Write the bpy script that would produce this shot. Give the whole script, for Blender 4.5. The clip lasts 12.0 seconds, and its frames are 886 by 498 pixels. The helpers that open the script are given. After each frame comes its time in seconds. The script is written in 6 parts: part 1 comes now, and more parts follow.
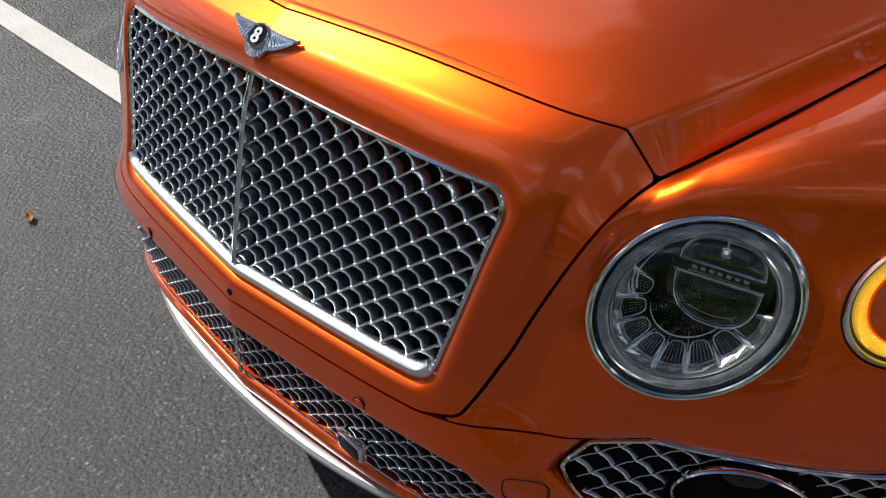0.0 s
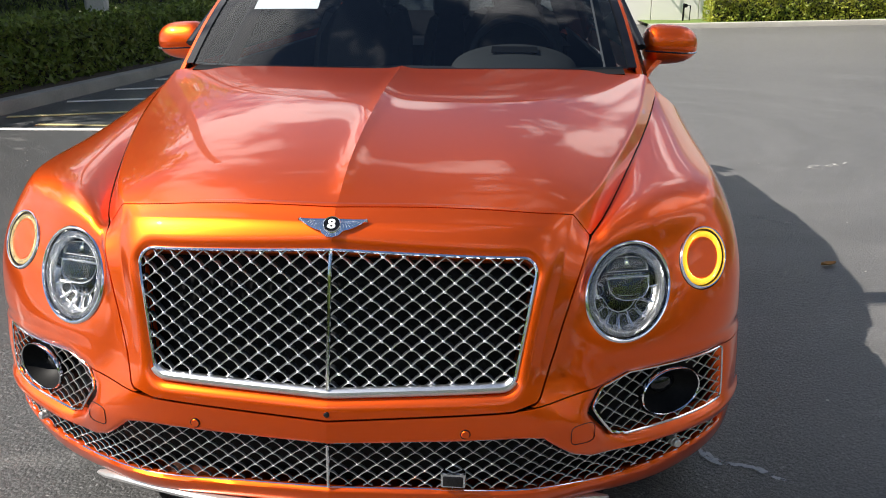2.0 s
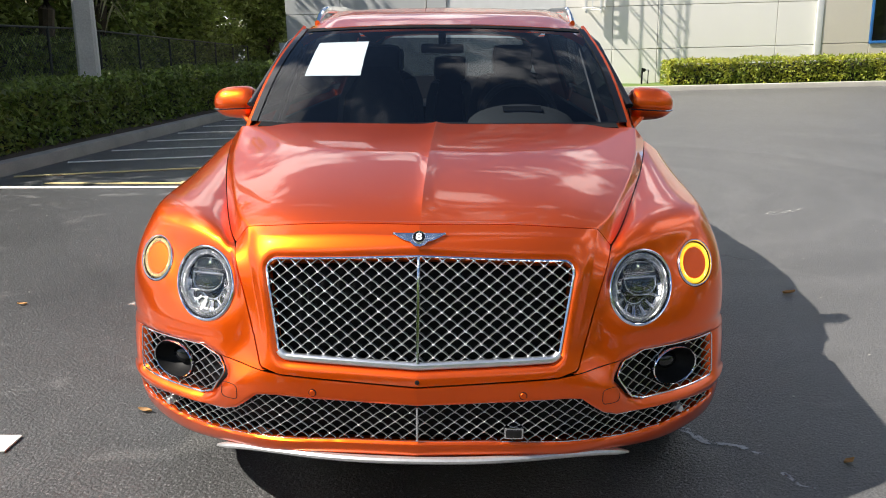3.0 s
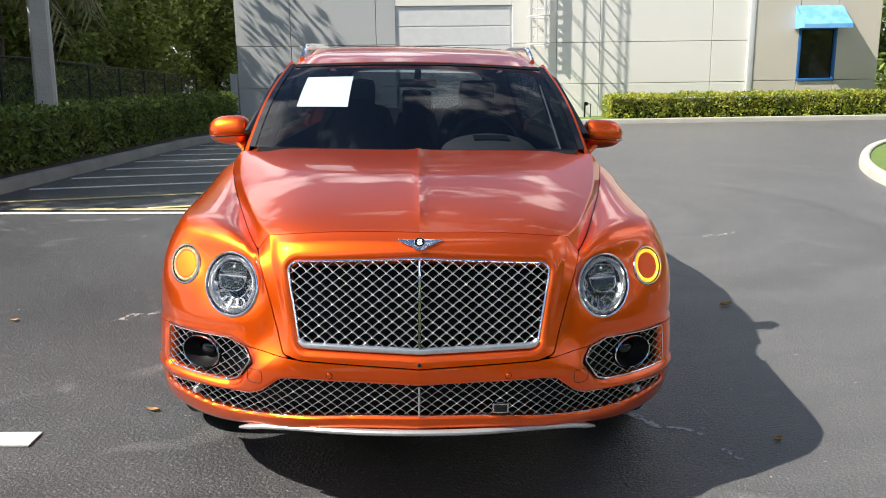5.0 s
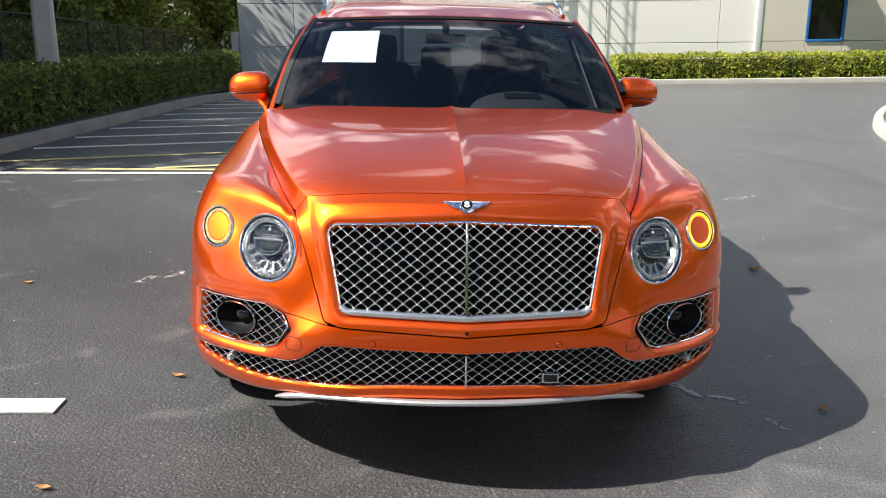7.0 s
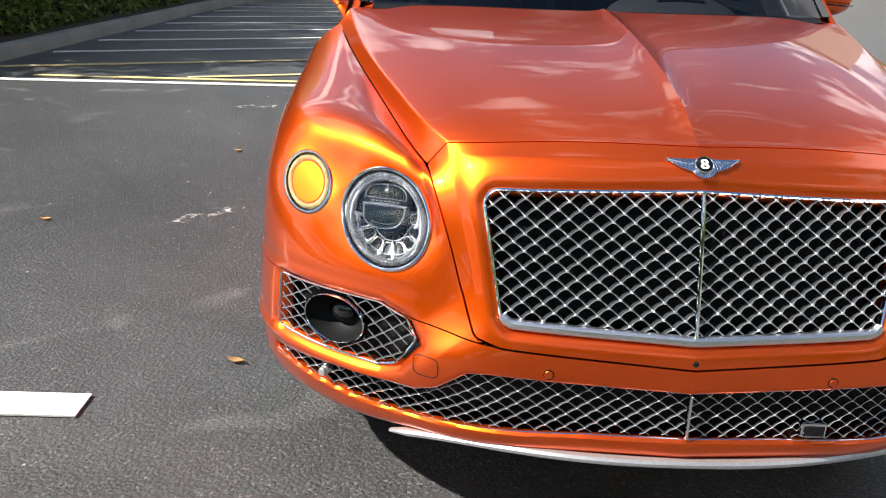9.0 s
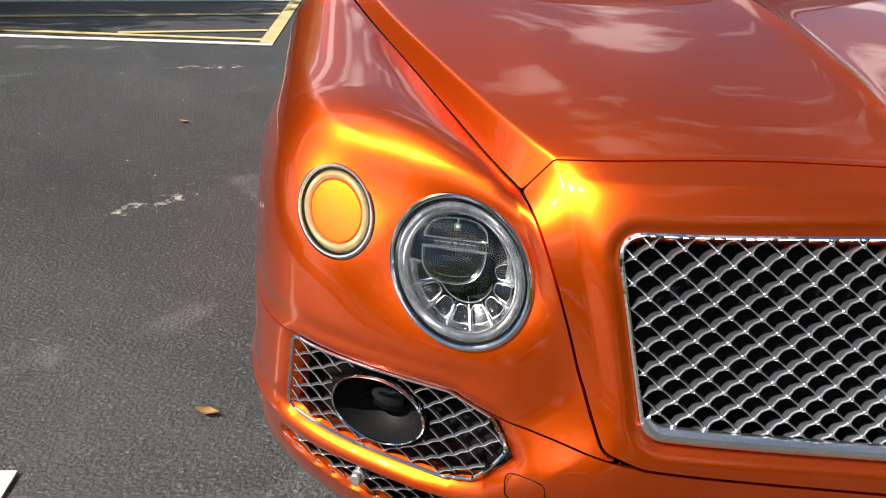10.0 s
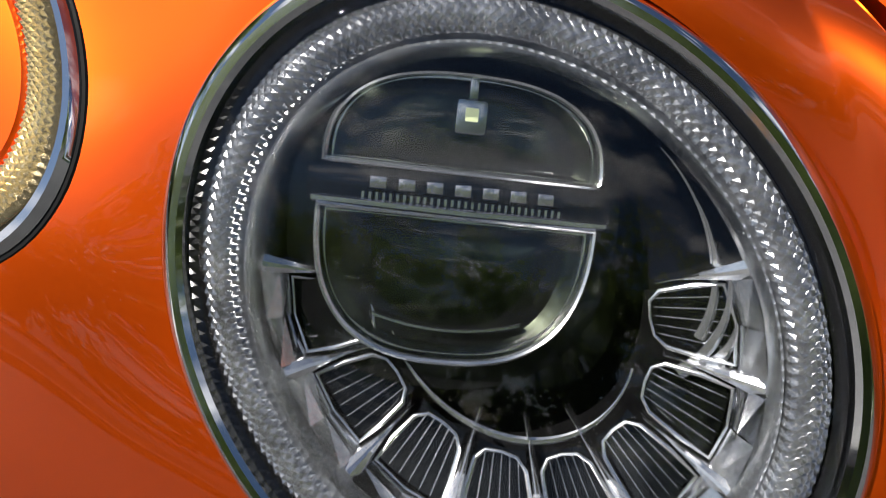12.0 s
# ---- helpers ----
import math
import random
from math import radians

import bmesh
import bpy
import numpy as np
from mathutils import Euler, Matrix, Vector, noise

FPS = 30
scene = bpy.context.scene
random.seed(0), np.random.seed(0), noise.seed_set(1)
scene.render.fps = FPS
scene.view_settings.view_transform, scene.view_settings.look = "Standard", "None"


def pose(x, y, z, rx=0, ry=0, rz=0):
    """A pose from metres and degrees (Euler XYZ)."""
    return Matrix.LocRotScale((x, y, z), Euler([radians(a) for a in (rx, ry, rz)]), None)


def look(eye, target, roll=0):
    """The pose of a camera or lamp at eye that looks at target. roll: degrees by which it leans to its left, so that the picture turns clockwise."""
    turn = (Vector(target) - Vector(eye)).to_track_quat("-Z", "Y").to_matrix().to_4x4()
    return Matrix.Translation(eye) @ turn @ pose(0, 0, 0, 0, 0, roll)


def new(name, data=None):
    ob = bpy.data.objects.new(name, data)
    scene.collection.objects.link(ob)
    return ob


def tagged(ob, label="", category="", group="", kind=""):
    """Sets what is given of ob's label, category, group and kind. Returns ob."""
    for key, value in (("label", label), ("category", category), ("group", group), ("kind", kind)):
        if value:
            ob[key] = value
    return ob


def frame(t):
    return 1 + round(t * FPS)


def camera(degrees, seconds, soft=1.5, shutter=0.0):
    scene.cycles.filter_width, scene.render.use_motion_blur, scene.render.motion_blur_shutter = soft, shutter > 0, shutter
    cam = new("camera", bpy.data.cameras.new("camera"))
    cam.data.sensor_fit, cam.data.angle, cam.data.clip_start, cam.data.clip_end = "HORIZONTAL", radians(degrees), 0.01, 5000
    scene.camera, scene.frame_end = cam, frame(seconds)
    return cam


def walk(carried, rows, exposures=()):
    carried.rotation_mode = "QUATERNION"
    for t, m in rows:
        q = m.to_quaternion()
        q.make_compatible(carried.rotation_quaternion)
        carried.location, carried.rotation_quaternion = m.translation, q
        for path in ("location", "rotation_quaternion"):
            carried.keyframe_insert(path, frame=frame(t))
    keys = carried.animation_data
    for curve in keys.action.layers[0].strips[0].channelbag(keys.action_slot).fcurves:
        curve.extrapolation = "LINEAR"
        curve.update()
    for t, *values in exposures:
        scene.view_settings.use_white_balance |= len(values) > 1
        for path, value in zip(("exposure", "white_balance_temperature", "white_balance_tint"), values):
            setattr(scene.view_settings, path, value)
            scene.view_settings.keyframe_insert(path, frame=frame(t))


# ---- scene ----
EXPOSURES = [(0.0, -0.06, 6320, 10), (0.5, 0.3, 6360, 10), (1.0, 0.5, 6400, 10), (1.5, 0.76, 6470, 10), (2.0, 0.84, 6530, 10), (3.0, 0.92, 6540, 10), (5.5, 0.92, 6430, 10), (8.5, 0.98, 6430, 10), (9.5, 0.8, 6480, 10), (10.5, 0.1, 6800, 10), (11.0, -0.25, 6750, 10), (11.5, -0.44, 6500, 10), (12.0, 0.0, 6460, 10)]
# The camera's walk: seconds, place in metres, yaw to the left, pitch up, roll in degrees.
cam = camera(57.5, 12.0, soft=1.0)
ROWS = [
    (0, 0.909, -0.506, 1.373, 46.05, -37.95, -1.89),
    (0.5, 0.645, -0.700, 1.384, 28.84, -33.21, -1.33),
    (1, 0.547, -0.922, 1.376, 7.17, -26.01, 2.80),
    (1.5, 0.532, -1.247, 1.394, 5.14, -21.50, 1.68),
    (2, 0.352, -1.536, 1.426, 4.40, -18.66, 0.15),
    (2.5, 0.185, -1.810, 1.465, 2.54, -16.47, -1.02),
    (3, 0.133, -2.099, 1.454, 1.81, -14.36, 0.07),
    (5, -0.021, -2.517, 1.468, -2.16, -12.13, 0.71),
    (5.5, -0.035, -2.499, 1.464, -2.23, -12.49, 0.61),
    (6, -0.070, -2.466, 1.458, -2.16, -13.50, 0.51),
    (6.5, -0.112, -2.448, 1.451, -2.74, -13.84, 0.79),
    (8.5, -0.426, -1.809, 1.373, 0.16, -20.08, 2.02),
    (9, -0.527, -1.495, 1.337, -0.78, -21.06, 2.04),
    (9.5, -0.630, -1.206, 1.323, -2.19, -21.93, 2.97),
    (10, -0.761, -0.905, 1.273, -5.77, -23.91, 3.55),
    (10.5, -0.736, -0.592, 1.189, -7.28, -26.99, 3.20),
    (11, -0.750, -0.321, 1.099, -11.90, -30.76, 5.35),
    (11.5, -0.764, -0.092, 0.992, -15.54, -32.22, 6.96),
    (12, -0.713, -0.050, 0.918, -18.10, -30.36, 7.53),
]


def aimed(x, y, z, yaw, pitch, roll):
    yaw, pitch = radians(yaw), radians(pitch)
    way = Vector((-math.sin(yaw) * math.cos(pitch), math.cos(yaw) * math.cos(pitch), math.sin(pitch)))
    eye = Vector((x, y, z))
    return look(eye, eye + way, roll)


walk(cam, [(t, aimed(*row)) for t, *row in ROWS], EXPOSURES)

# ---- light ----
SUN = Vector((-1.05, -0.27, 1.13)).normalized()
world = bpy.data.worlds.new("sky")
scene.world = world
world.use_nodes = True
wn, wl = world.node_tree.nodes, world.node_tree.links
back = wn["Background"]
sky = wn.new("ShaderNodeTexSky")
sky.sky_type, sky.sun_disc = "NISHITA", False
sky.sun_elevation = math.asin(SUN.z)
sky.sun_rotation = math.atan2(SUN.x, SUN.y)
sky.air_density, sky.dust_density, sky.ozone_density = 1.0, 0.15, 2.0
coords = wn.new("ShaderNodeTexCoord")
split = wn.new("ShaderNodeSeparateXYZ")
wl.new(coords.outputs["Generated"], split.inputs[0])
high = wn.new("ShaderNodeMath")
high.operation = "MAXIMUM"
high.inputs[1].default_value = 0.04
wl.new(split.outputs[2], high.inputs[0])
flat = wn.new("ShaderNodeVectorMath")
flat.operation = "DIVIDE"
wl.new(coords.outputs["Generated"], flat.inputs[0])
wl.new(high.outputs[0], flat.inputs[1])
clouds = wn.new("ShaderNodeTexNoise")
clouds.inputs["Scale"].default_value = 1.7
clouds.inputs["Detail"].default_value = 9.0
clouds.inputs["Roughness"].default_value = 0.60
drift = wn.new("ShaderNodeVectorMath")
drift.operation = "ADD"
drift.inputs[1].default_value = (5.6, 3.45, 0.0)
wl.new(flat.outputs[0], drift.inputs[0])
wl.new(drift.outputs[0], clouds.inputs["Vector"])
cover = wn.new("ShaderNodeValToRGB")
cover.color_ramp.elements[0].position, cover.color_ramp.elements[1].position = 0.525, 0.61
wl.new(clouds.outputs["Fac"], cover.inputs[0])
whole = wn.new("ShaderNodeMix")
whole.data_type = "RGBA"
whole.inputs["B"].default_value = (10.2, 10.2, 10.5, 1)
wl.new(cover.outputs[0], whole.inputs["Factor"])
deep = wn.new("ShaderNodeVectorMath")
deep.operation = "SCALE"
deep.inputs["Scale"].default_value = 0.69
wl.new(sky.outputs[0], deep.inputs[0])
wl.new(deep.outputs[0], whole.inputs["A"])
wl.new(whole.outputs["Result"], back.inputs["Color"])
back.inputs["Strength"].default_value = 0.090

sun = new("sun", bpy.data.lights.new("sun", "SUN"))
sun.data.energy, sun.data.angle, sun.data.color = 5.5, radians(0.53), (1.0, 0.945, 0.86)
sun.matrix_world = look(SUN * 50, (0, 0, 0))

# ---- materials ----
def surface(name, colour, rough=0.5, metal=0.0, coat=0.0, second=None, scale=8.0, fine=120.0, bump=0.0, vary=0.0,
            spec=0.5, glow=0.0, coat_rough=0.03, island=0.0, rough_vary=0.0):
    """A principled material: two colours mixed by coarse and fine noise at real size, with relief and a shift per piece."""
    m = bpy.data.materials.new(name)
    m.use_nodes = True
    n, l = m.node_tree.nodes, m.node_tree.links
    b = n["Principled BSDF"]
    b.inputs["Roughness"].default_value, b.inputs["Metallic"].default_value = rough, metal
    b.inputs["Coat Weight"].default_value, b.inputs["Coat Roughness"].default_value = coat, coat_rough
    b.inputs["Specular IOR Level"].default_value = spec
    place = n.new("ShaderNodeTexCoord")
    coarse = n.new("ShaderNodeTexNoise")
    coarse.inputs["Scale"].default_value, coarse.inputs["Detail"].default_value = scale, 5.0
    grain = n.new("ShaderNodeTexNoise")
    grain.inputs["Scale"].default_value, grain.inputs["Detail"].default_value = fine, 3.0
    for noise_node in (coarse, grain):
        l.new(place.outputs["Object"], noise_node.inputs["Vector"])
    both = n.new("ShaderNodeMath")
    both.operation = "MULTIPLY_ADD"
    both.inputs[1].default_value = 0.5
    half = n.new("ShaderNodeMath")
    half.operation = "MULTIPLY"
    half.inputs[1].default_value = 0.5
    l.new(grain.outputs["Fac"], half.inputs[0])
    l.new(coarse.outputs["Fac"], both.inputs[0])
    l.new(half.outputs[0], both.inputs[2])
    ramp = n.new("ShaderNodeValToRGB")
    ramp.color_ramp.elements[0].position, ramp.color_ramp.elements[1].position = 0.36, 0.64
    ramp.color_ramp.elements[0].color = (*colour, 1)
    ramp.color_ramp.elements[1].color = (*(second or [c * 0.85 for c in colour]), 1)
    l.new(both.outputs[0], ramp.inputs[0])
    colour_out = ramp.outputs[0]
    if vary or island:
        hsv = n.new("ShaderNodeHueSaturation")
        if island:
            geo = n.new("ShaderNodeNewGeometry")
            pick, span = geo.outputs["Random Per Island"], island
        else:
            info = n.new("ShaderNodeObjectInfo")
            pick, span = info.outputs["Random"], vary
        shift = n.new("ShaderNodeMapRange")
        shift.inputs["To Min"].default_value, shift.inputs["To Max"].default_value = 1 - span, 1 + span
        l.new(pick, shift.inputs["Value"])
        l.new(shift.outputs[0], hsv.inputs["Value"])
        l.new(colour_out, hsv.inputs["Color"])
        colour_out = hsv.outputs[0]
    l.new(colour_out, b.inputs["Base Color"])
    if rough_vary:
        wear = n.new("ShaderNodeMapRange")
        wear.inputs["To Min"].default_value, wear.inputs["To Max"].default_value = max(0.02, rough - rough_vary), rough + rough_vary
        l.new(both.outputs[0], wear.inputs["Value"])
        l.new(wear.outputs[0], b.inputs["Roughness"])
    if bump:
        relief = n.new("ShaderNodeBump")
        relief.inputs["Strength"].default_value, relief.inputs["Distance"].default_value = 1.0, bump
        l.new(grain.outputs["Fac"], relief.inputs["Height"])
        l.new(relief.outputs[0], b.inputs["Normal"])
    if glow:
        l.new(colour_out, b.inputs["Emission Color"])
        b.inputs["Emission Strength"].default_value = glow
    return m


def ragged(m, scale=14.0, keep=0.52):
    """Breaks a thin stain into ragged flecks with holes."""
    n, l = m.node_tree.nodes, m.node_tree.links
    place, flecks, edge, clear, mix = n.new("ShaderNodeTexCoord"), n.new("ShaderNodeTexNoise"), n.new("ShaderNodeValToRGB"), n.new("ShaderNodeBsdfTransparent"), n.new("ShaderNodeMixShader")
    flecks.inputs["Scale"].default_value, flecks.inputs["Detail"].default_value, flecks.inputs["Roughness"].default_value = scale, 9.0, 0.68
    l.new(place.outputs["Object"], flecks.inputs["Vector"])
    edge.color_ramp.elements[0].position, edge.color_ramp.elements[1].position = keep, keep + 0.12
    edge.color_ramp.elements[1].color = (0.75, 0.75, 0.75, 1)
    l.new(flecks.outputs["Fac"], edge.inputs[0])
    l.new(edge.outputs[0], mix.inputs[0])
    l.new(clear.outputs[0], mix.inputs[1])
    l.new(n["Principled BSDF"].outputs[0], mix.inputs[2])
    l.new(mix.outputs[0], n["Material Output"].inputs[0])
    return m


def leafy(m, share=0.48):
    """Lets light through a leaf material."""
    n, l = m.node_tree.nodes, m.node_tree.links
    b = n["Principled BSDF"]
    through_leaf, mix = n.new("ShaderNodeBsdfTranslucent"), n.new("ShaderNodeMixShader")
    l.new(b.inputs["Base Color"].links[0].from_socket, through_leaf.inputs[0])
    mix.inputs[0].default_value = share
    l.new(b.outputs[0], mix.inputs[1])
    l.new(through_leaf.outputs[0], mix.inputs[2])
    l.new(mix.outputs[0], n["Material Output"].inputs[0])
    return m


def glazing(name, tint, least=0.06, rough=0.0):
    """Thin clear glass: what is behind it, tinted, under a gloss that grows towards grazing."""
    m = bpy.data.materials.new(name)
    m.use_nodes = True
    n, l = m.node_tree.nodes, m.node_tree.links
    n.remove(n["Principled BSDF"])
    clear, gloss, facing, mix = n.new("ShaderNodeBsdfTransparent"), n.new("ShaderNodeBsdfGlossy"), n.new("ShaderNodeLayerWeight"), n.new("ShaderNodeMixShader")
    clear.inputs[0].default_value = (*tint, 1)
    gloss.inputs["Roughness"].default_value = rough
    facing.inputs[0].default_value = 0.5
    steep, scaled = n.new("ShaderNodeMath"), n.new("ShaderNodeMath")
    steep.operation, scaled.operation = "POWER", "MULTIPLY_ADD"
    steep.inputs[1].default_value = 5.0
    scaled.inputs[1].default_value, scaled.inputs[2].default_value = 1 - least, least
    l.new(facing.outputs["Facing"], steep.inputs[0])
    l.new(steep.outputs[0], scaled.inputs[0])
    l.new(scaled.outputs[0], mix.inputs[0])
    l.new(clear.outputs[0], mix.inputs[1])
    l.new(gloss.outputs[0], mix.inputs[2])
    l.new(mix.outputs[0], n["Material Output"].inputs[0])
    return m


def asphalt_material():
    """Worn asphalt: aggregate grain, broad grey patches, scrub marks, fine cracks, and a paler tone towards the right.
    """
    m = surface("asphalt", (0.019, 0.0195, 0.020), 0.47, second=(0.066, 0.0665, 0.067), scale=0.55, fine=150.0, bump=0.0040, spec=0.75)
    n, l = m.node_tree.nodes, m.node_tree.links
    b = n["Principled BSDF"]
    base = b.inputs["Base Color"].links[0].from_socket
    place = n.new("ShaderNodeTexCoord")
    stones = n.new("ShaderNodeTexVoronoi")
    stones.inputs["Scale"].default_value = 130.0
    l.new(place.outputs["Object"], stones.inputs["Vector"])
    pale = n.new("ShaderNodeValToRGB")
    pale.color_ramp.elements[0].position, pale.color_ramp.elements[1].position = 0.75, 0.95
    l.new(stones.outputs["Color"], pale.inputs[0])
    lift = n.new("ShaderNodeMix")
    lift.data_type, lift.blend_type = "RGBA", "MIX"
    lift.inputs["B"].default_value = (0.25, 0.25, 0.252, 1)
    amount = n.new("ShaderNodeMath")
    amount.operation = "MULTIPLY"
    amount.inputs[1].default_value = 0.6
    l.new(pale.outputs[0], amount.inputs[0])
    l.new(amount.outputs[0], lift.inputs["Factor"])
    l.new(base, lift.inputs["A"])
    cells = n.new("ShaderNodeTexVoronoi")
    cells.feature = "DISTANCE_TO_EDGE"
    cells.inputs["Scale"].default_value = 0.42
    bend = n.new("ShaderNodeTexNoise")
    bend.inputs["Scale"].default_value, bend.inputs["Detail"].default_value = 1.6, 6.0
    l.new(place.outputs["Object"], bend.inputs["Vector"])
    shifted = n.new("ShaderNodeMix")
    shifted.data_type = "VECTOR"
    shifted.inputs["Factor"].default_value = 0.42
    l.new(place.outputs["Object"], shifted.inputs["A"])
    l.new(bend.outputs["Color"], shifted.inputs["B"])
    l.new(shifted.outputs["Result"], cells.inputs["Vector"])
    crack = n.new("ShaderNodeValToRGB")
    crack.color_ramp.elements[0].position, crack.color_ramp.elements[1].position = 0.0005, 0.0035
    crack.color_ramp.elements[0].color, crack.color_ramp.elements[1].color = (0.35, 0.35, 0.35, 1), (1, 1, 1, 1)
    l.new(cells.outputs["Distance"], crack.inputs[0])
    cracked = n.new("ShaderNodeMix")
    cracked.data_type, cracked.blend_type = "RGBA", "MULTIPLY"
    cracked.inputs["Factor"].default_value = 0.35
    l.new(lift.outputs["Result"], cracked.inputs["A"])
    l.new(crack.outputs[0], cracked.inputs["B"])
    scuff = n.new("ShaderNodeTexNoise")
    scuff.inputs["Scale"].default_value, scuff.inputs["Detail"].default_value, scuff.inputs["Distortion"].default_value = 1.5, 9.0, 1.6
    l.new(place.outputs["Object"], scuff.inputs["Vector"])
    dust = n.new("ShaderNodeValToRGB")
    dust.color_ramp.elements[0].position, dust.color_ramp.elements[1].position = 0.60, 0.71
    l.new(scuff.outputs["Fac"], dust.inputs[0])
    less = n.new("ShaderNodeMath")
    less.operation = "MULTIPLY"
    less.inputs[1].default_value = 0.36
    l.new(dust.outputs[0], less.inputs[0])
    dusty = n.new("ShaderNodeMix")
    dusty.data_type = "RGBA"
    dusty.inputs["B"].default_value = (0.25, 0.245, 0.235, 1)
    l.new(less.outputs[0], dusty.inputs["Factor"])
    l.new(cracked.outputs["Result"], dusty.inputs["A"])
    # broad paler tone towards the right, its border wandering
    axes = n.new("ShaderNodeSeparateXYZ")
    l.new(place.outputs["Object"], axes.inputs[0])
    wander = n.new("ShaderNodeMath")
    wander.operation = "MULTIPLY_ADD"
    wander.inputs[1].default_value = 2.2
    l.new(bend.outputs["Fac"], wander.inputs[0])
    l.new(axes.outputs[0], wander.inputs[2])
    rightward = n.new("ShaderNodeMapRange")
    rightward.interpolation_type = "SMOOTHSTEP"
    rightward.inputs["From Min"].default_value, rightward.inputs["From Max"].default_value = 0.2, 3.4
    rightward.inputs["To Max"].default_value = 0.42
    l.new(wander.outputs[0], rightward.inputs["Value"])
    worn = n.new("ShaderNodeMix")
    worn.data_type = "RGBA"
    worn.inputs["B"].default_value = (0.200, 0.193, 0.188, 1)
    l.new(rightward.outputs[0], worn.inputs["Factor"])
    l.new(dusty.outputs["Result"], worn.inputs["A"])
    l.new(worn.outputs["Result"], b.inputs["Base Color"])
    relief = next(x for x in n if x.bl_idname == "ShaderNodeBump")
    gravel = relief.inputs["Height"].links[0].from_node
    gravel.inputs["Detail"].default_value, gravel.inputs["Roughness"].default_value = 7.0, 0.72
    # rounded stones under the fine grain
    knobs = n.new("ShaderNodeTexVoronoi")
    knobs.inputs["Scale"].default_value = 75.0
    l.new(place.outputs["Object"], knobs.inputs["Vector"])
    rough_top = n.new("ShaderNodeMath")
    rough_top.operation = "MULTIPLY_ADD"
    rough_top.inputs[1].default_value = -0.75
    l.new(knobs.outputs["Distance"], rough_top.inputs[0])
    l.new(gravel.outputs["Fac"], rough_top.inputs[2])
    l.new(rough_top.outputs[0], relief.inputs["Height"])
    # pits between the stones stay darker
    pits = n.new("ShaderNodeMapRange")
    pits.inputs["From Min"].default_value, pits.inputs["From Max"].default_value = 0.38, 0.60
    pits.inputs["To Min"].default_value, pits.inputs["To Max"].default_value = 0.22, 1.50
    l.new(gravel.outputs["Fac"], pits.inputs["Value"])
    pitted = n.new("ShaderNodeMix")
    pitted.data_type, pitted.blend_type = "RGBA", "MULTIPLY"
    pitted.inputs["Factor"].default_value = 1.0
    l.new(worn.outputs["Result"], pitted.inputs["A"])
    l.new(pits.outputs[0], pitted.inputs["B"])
    # curved tyre tracks where cars turn
    away = n.new("ShaderNodeVectorMath")
    away.operation = "DISTANCE"
    away.inputs[1].default_value = (1.2, 6.5, 0)
    l.new(place.outputs["Object"], away.inputs[0])
    along = n.new("ShaderNodeCombineXYZ")
    stray = n.new("ShaderNodeMath")
    stray.operation = "MULTIPLY_ADD"
    stray.inputs[1].default_value = 0.9
    l.new(bend.outputs["Fac"], stray.inputs[0])
    l.new(away.outputs["Value"], stray.inputs[2])
    l.new(stray.outputs[0], along.inputs[0])
    tracks = n.new("ShaderNodeTexNoise")
    tracks.inputs["Scale"].default_value, tracks.inputs["Detail"].default_value = 2.6, 4.0
    l.new(along.outputs[0], tracks.inputs["Vector"])
    band = n.new("ShaderNodeMapRange")
    band.inputs["From Min"].default_value, band.inputs["From Max"].default_value = 0.35, 0.65
    band.inputs["To Min"].default_value, band.inputs["To Max"].default_value = 0.84, 1.12
    l.new(tracks.outputs["Fac"], band.inputs["Value"])
    reach = n.new("ShaderNodeMapRange")
    reach.interpolation_type = "SMOOTHSTEP"
    reach.inputs["From Min"].default_value, reach.inputs["From Max"].default_value = 9.5, 6.0
    l.new(away.outputs["Value"], reach.inputs["Value"])
    tracked = n.new("ShaderNodeMix")
    tracked.data_type, tracked.blend_type = "RGBA", "MULTIPLY"
    l.new(reach.outputs[0], tracked.inputs["Factor"])
    l.new(pitted.outputs["Result"], tracked.inputs["A"])
    l.new(band.outputs[0], tracked.inputs["B"])
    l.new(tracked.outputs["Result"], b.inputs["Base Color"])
    return m


def car_paint():
    """Metallic clear-coated paint: a broad flake glow under a tighter one."""
    m = surface("orange_metallic_paint", (0.90, 0.060, 0.0015), 0.42, 0.92, 1.0, (0.87, 0.056, 0.0015), 3.0, 2200.0, bump=0.000008, coat_rough=0.018)
    n, l = m.node_tree.nodes, m.node_tree.links
    b = n["Principled BSDF"]
    tight, mix = n.new("ShaderNodeBsdfPrincipled"), n.new("ShaderNodeMixShader")
    tight.inputs["Base Color"].default_value = (1.0, 0.157, 0.004, 1)
    l.new(b.inputs["Normal"].links[0].from_socket, tight.inputs["Normal"])
    tight.inputs["Roughness"].default_value, tight.inputs["Metallic"].default_value = 0.34, 0.96
    tight.inputs["Coat Weight"].default_value, tight.inputs["Coat Roughness"].default_value = 1.0, 0.018
    b.inputs["Coat IOR"].default_value = tight.inputs["Coat IOR"].default_value = 1.48
    mix.inputs[0].default_value = 0.60
    l.new(b.outputs[0], mix.inputs[1])
    l.new(tight.outputs[0], mix.inputs[2])
    l.new(mix.outputs[0], n["Material Output"].inputs[0])
    return m


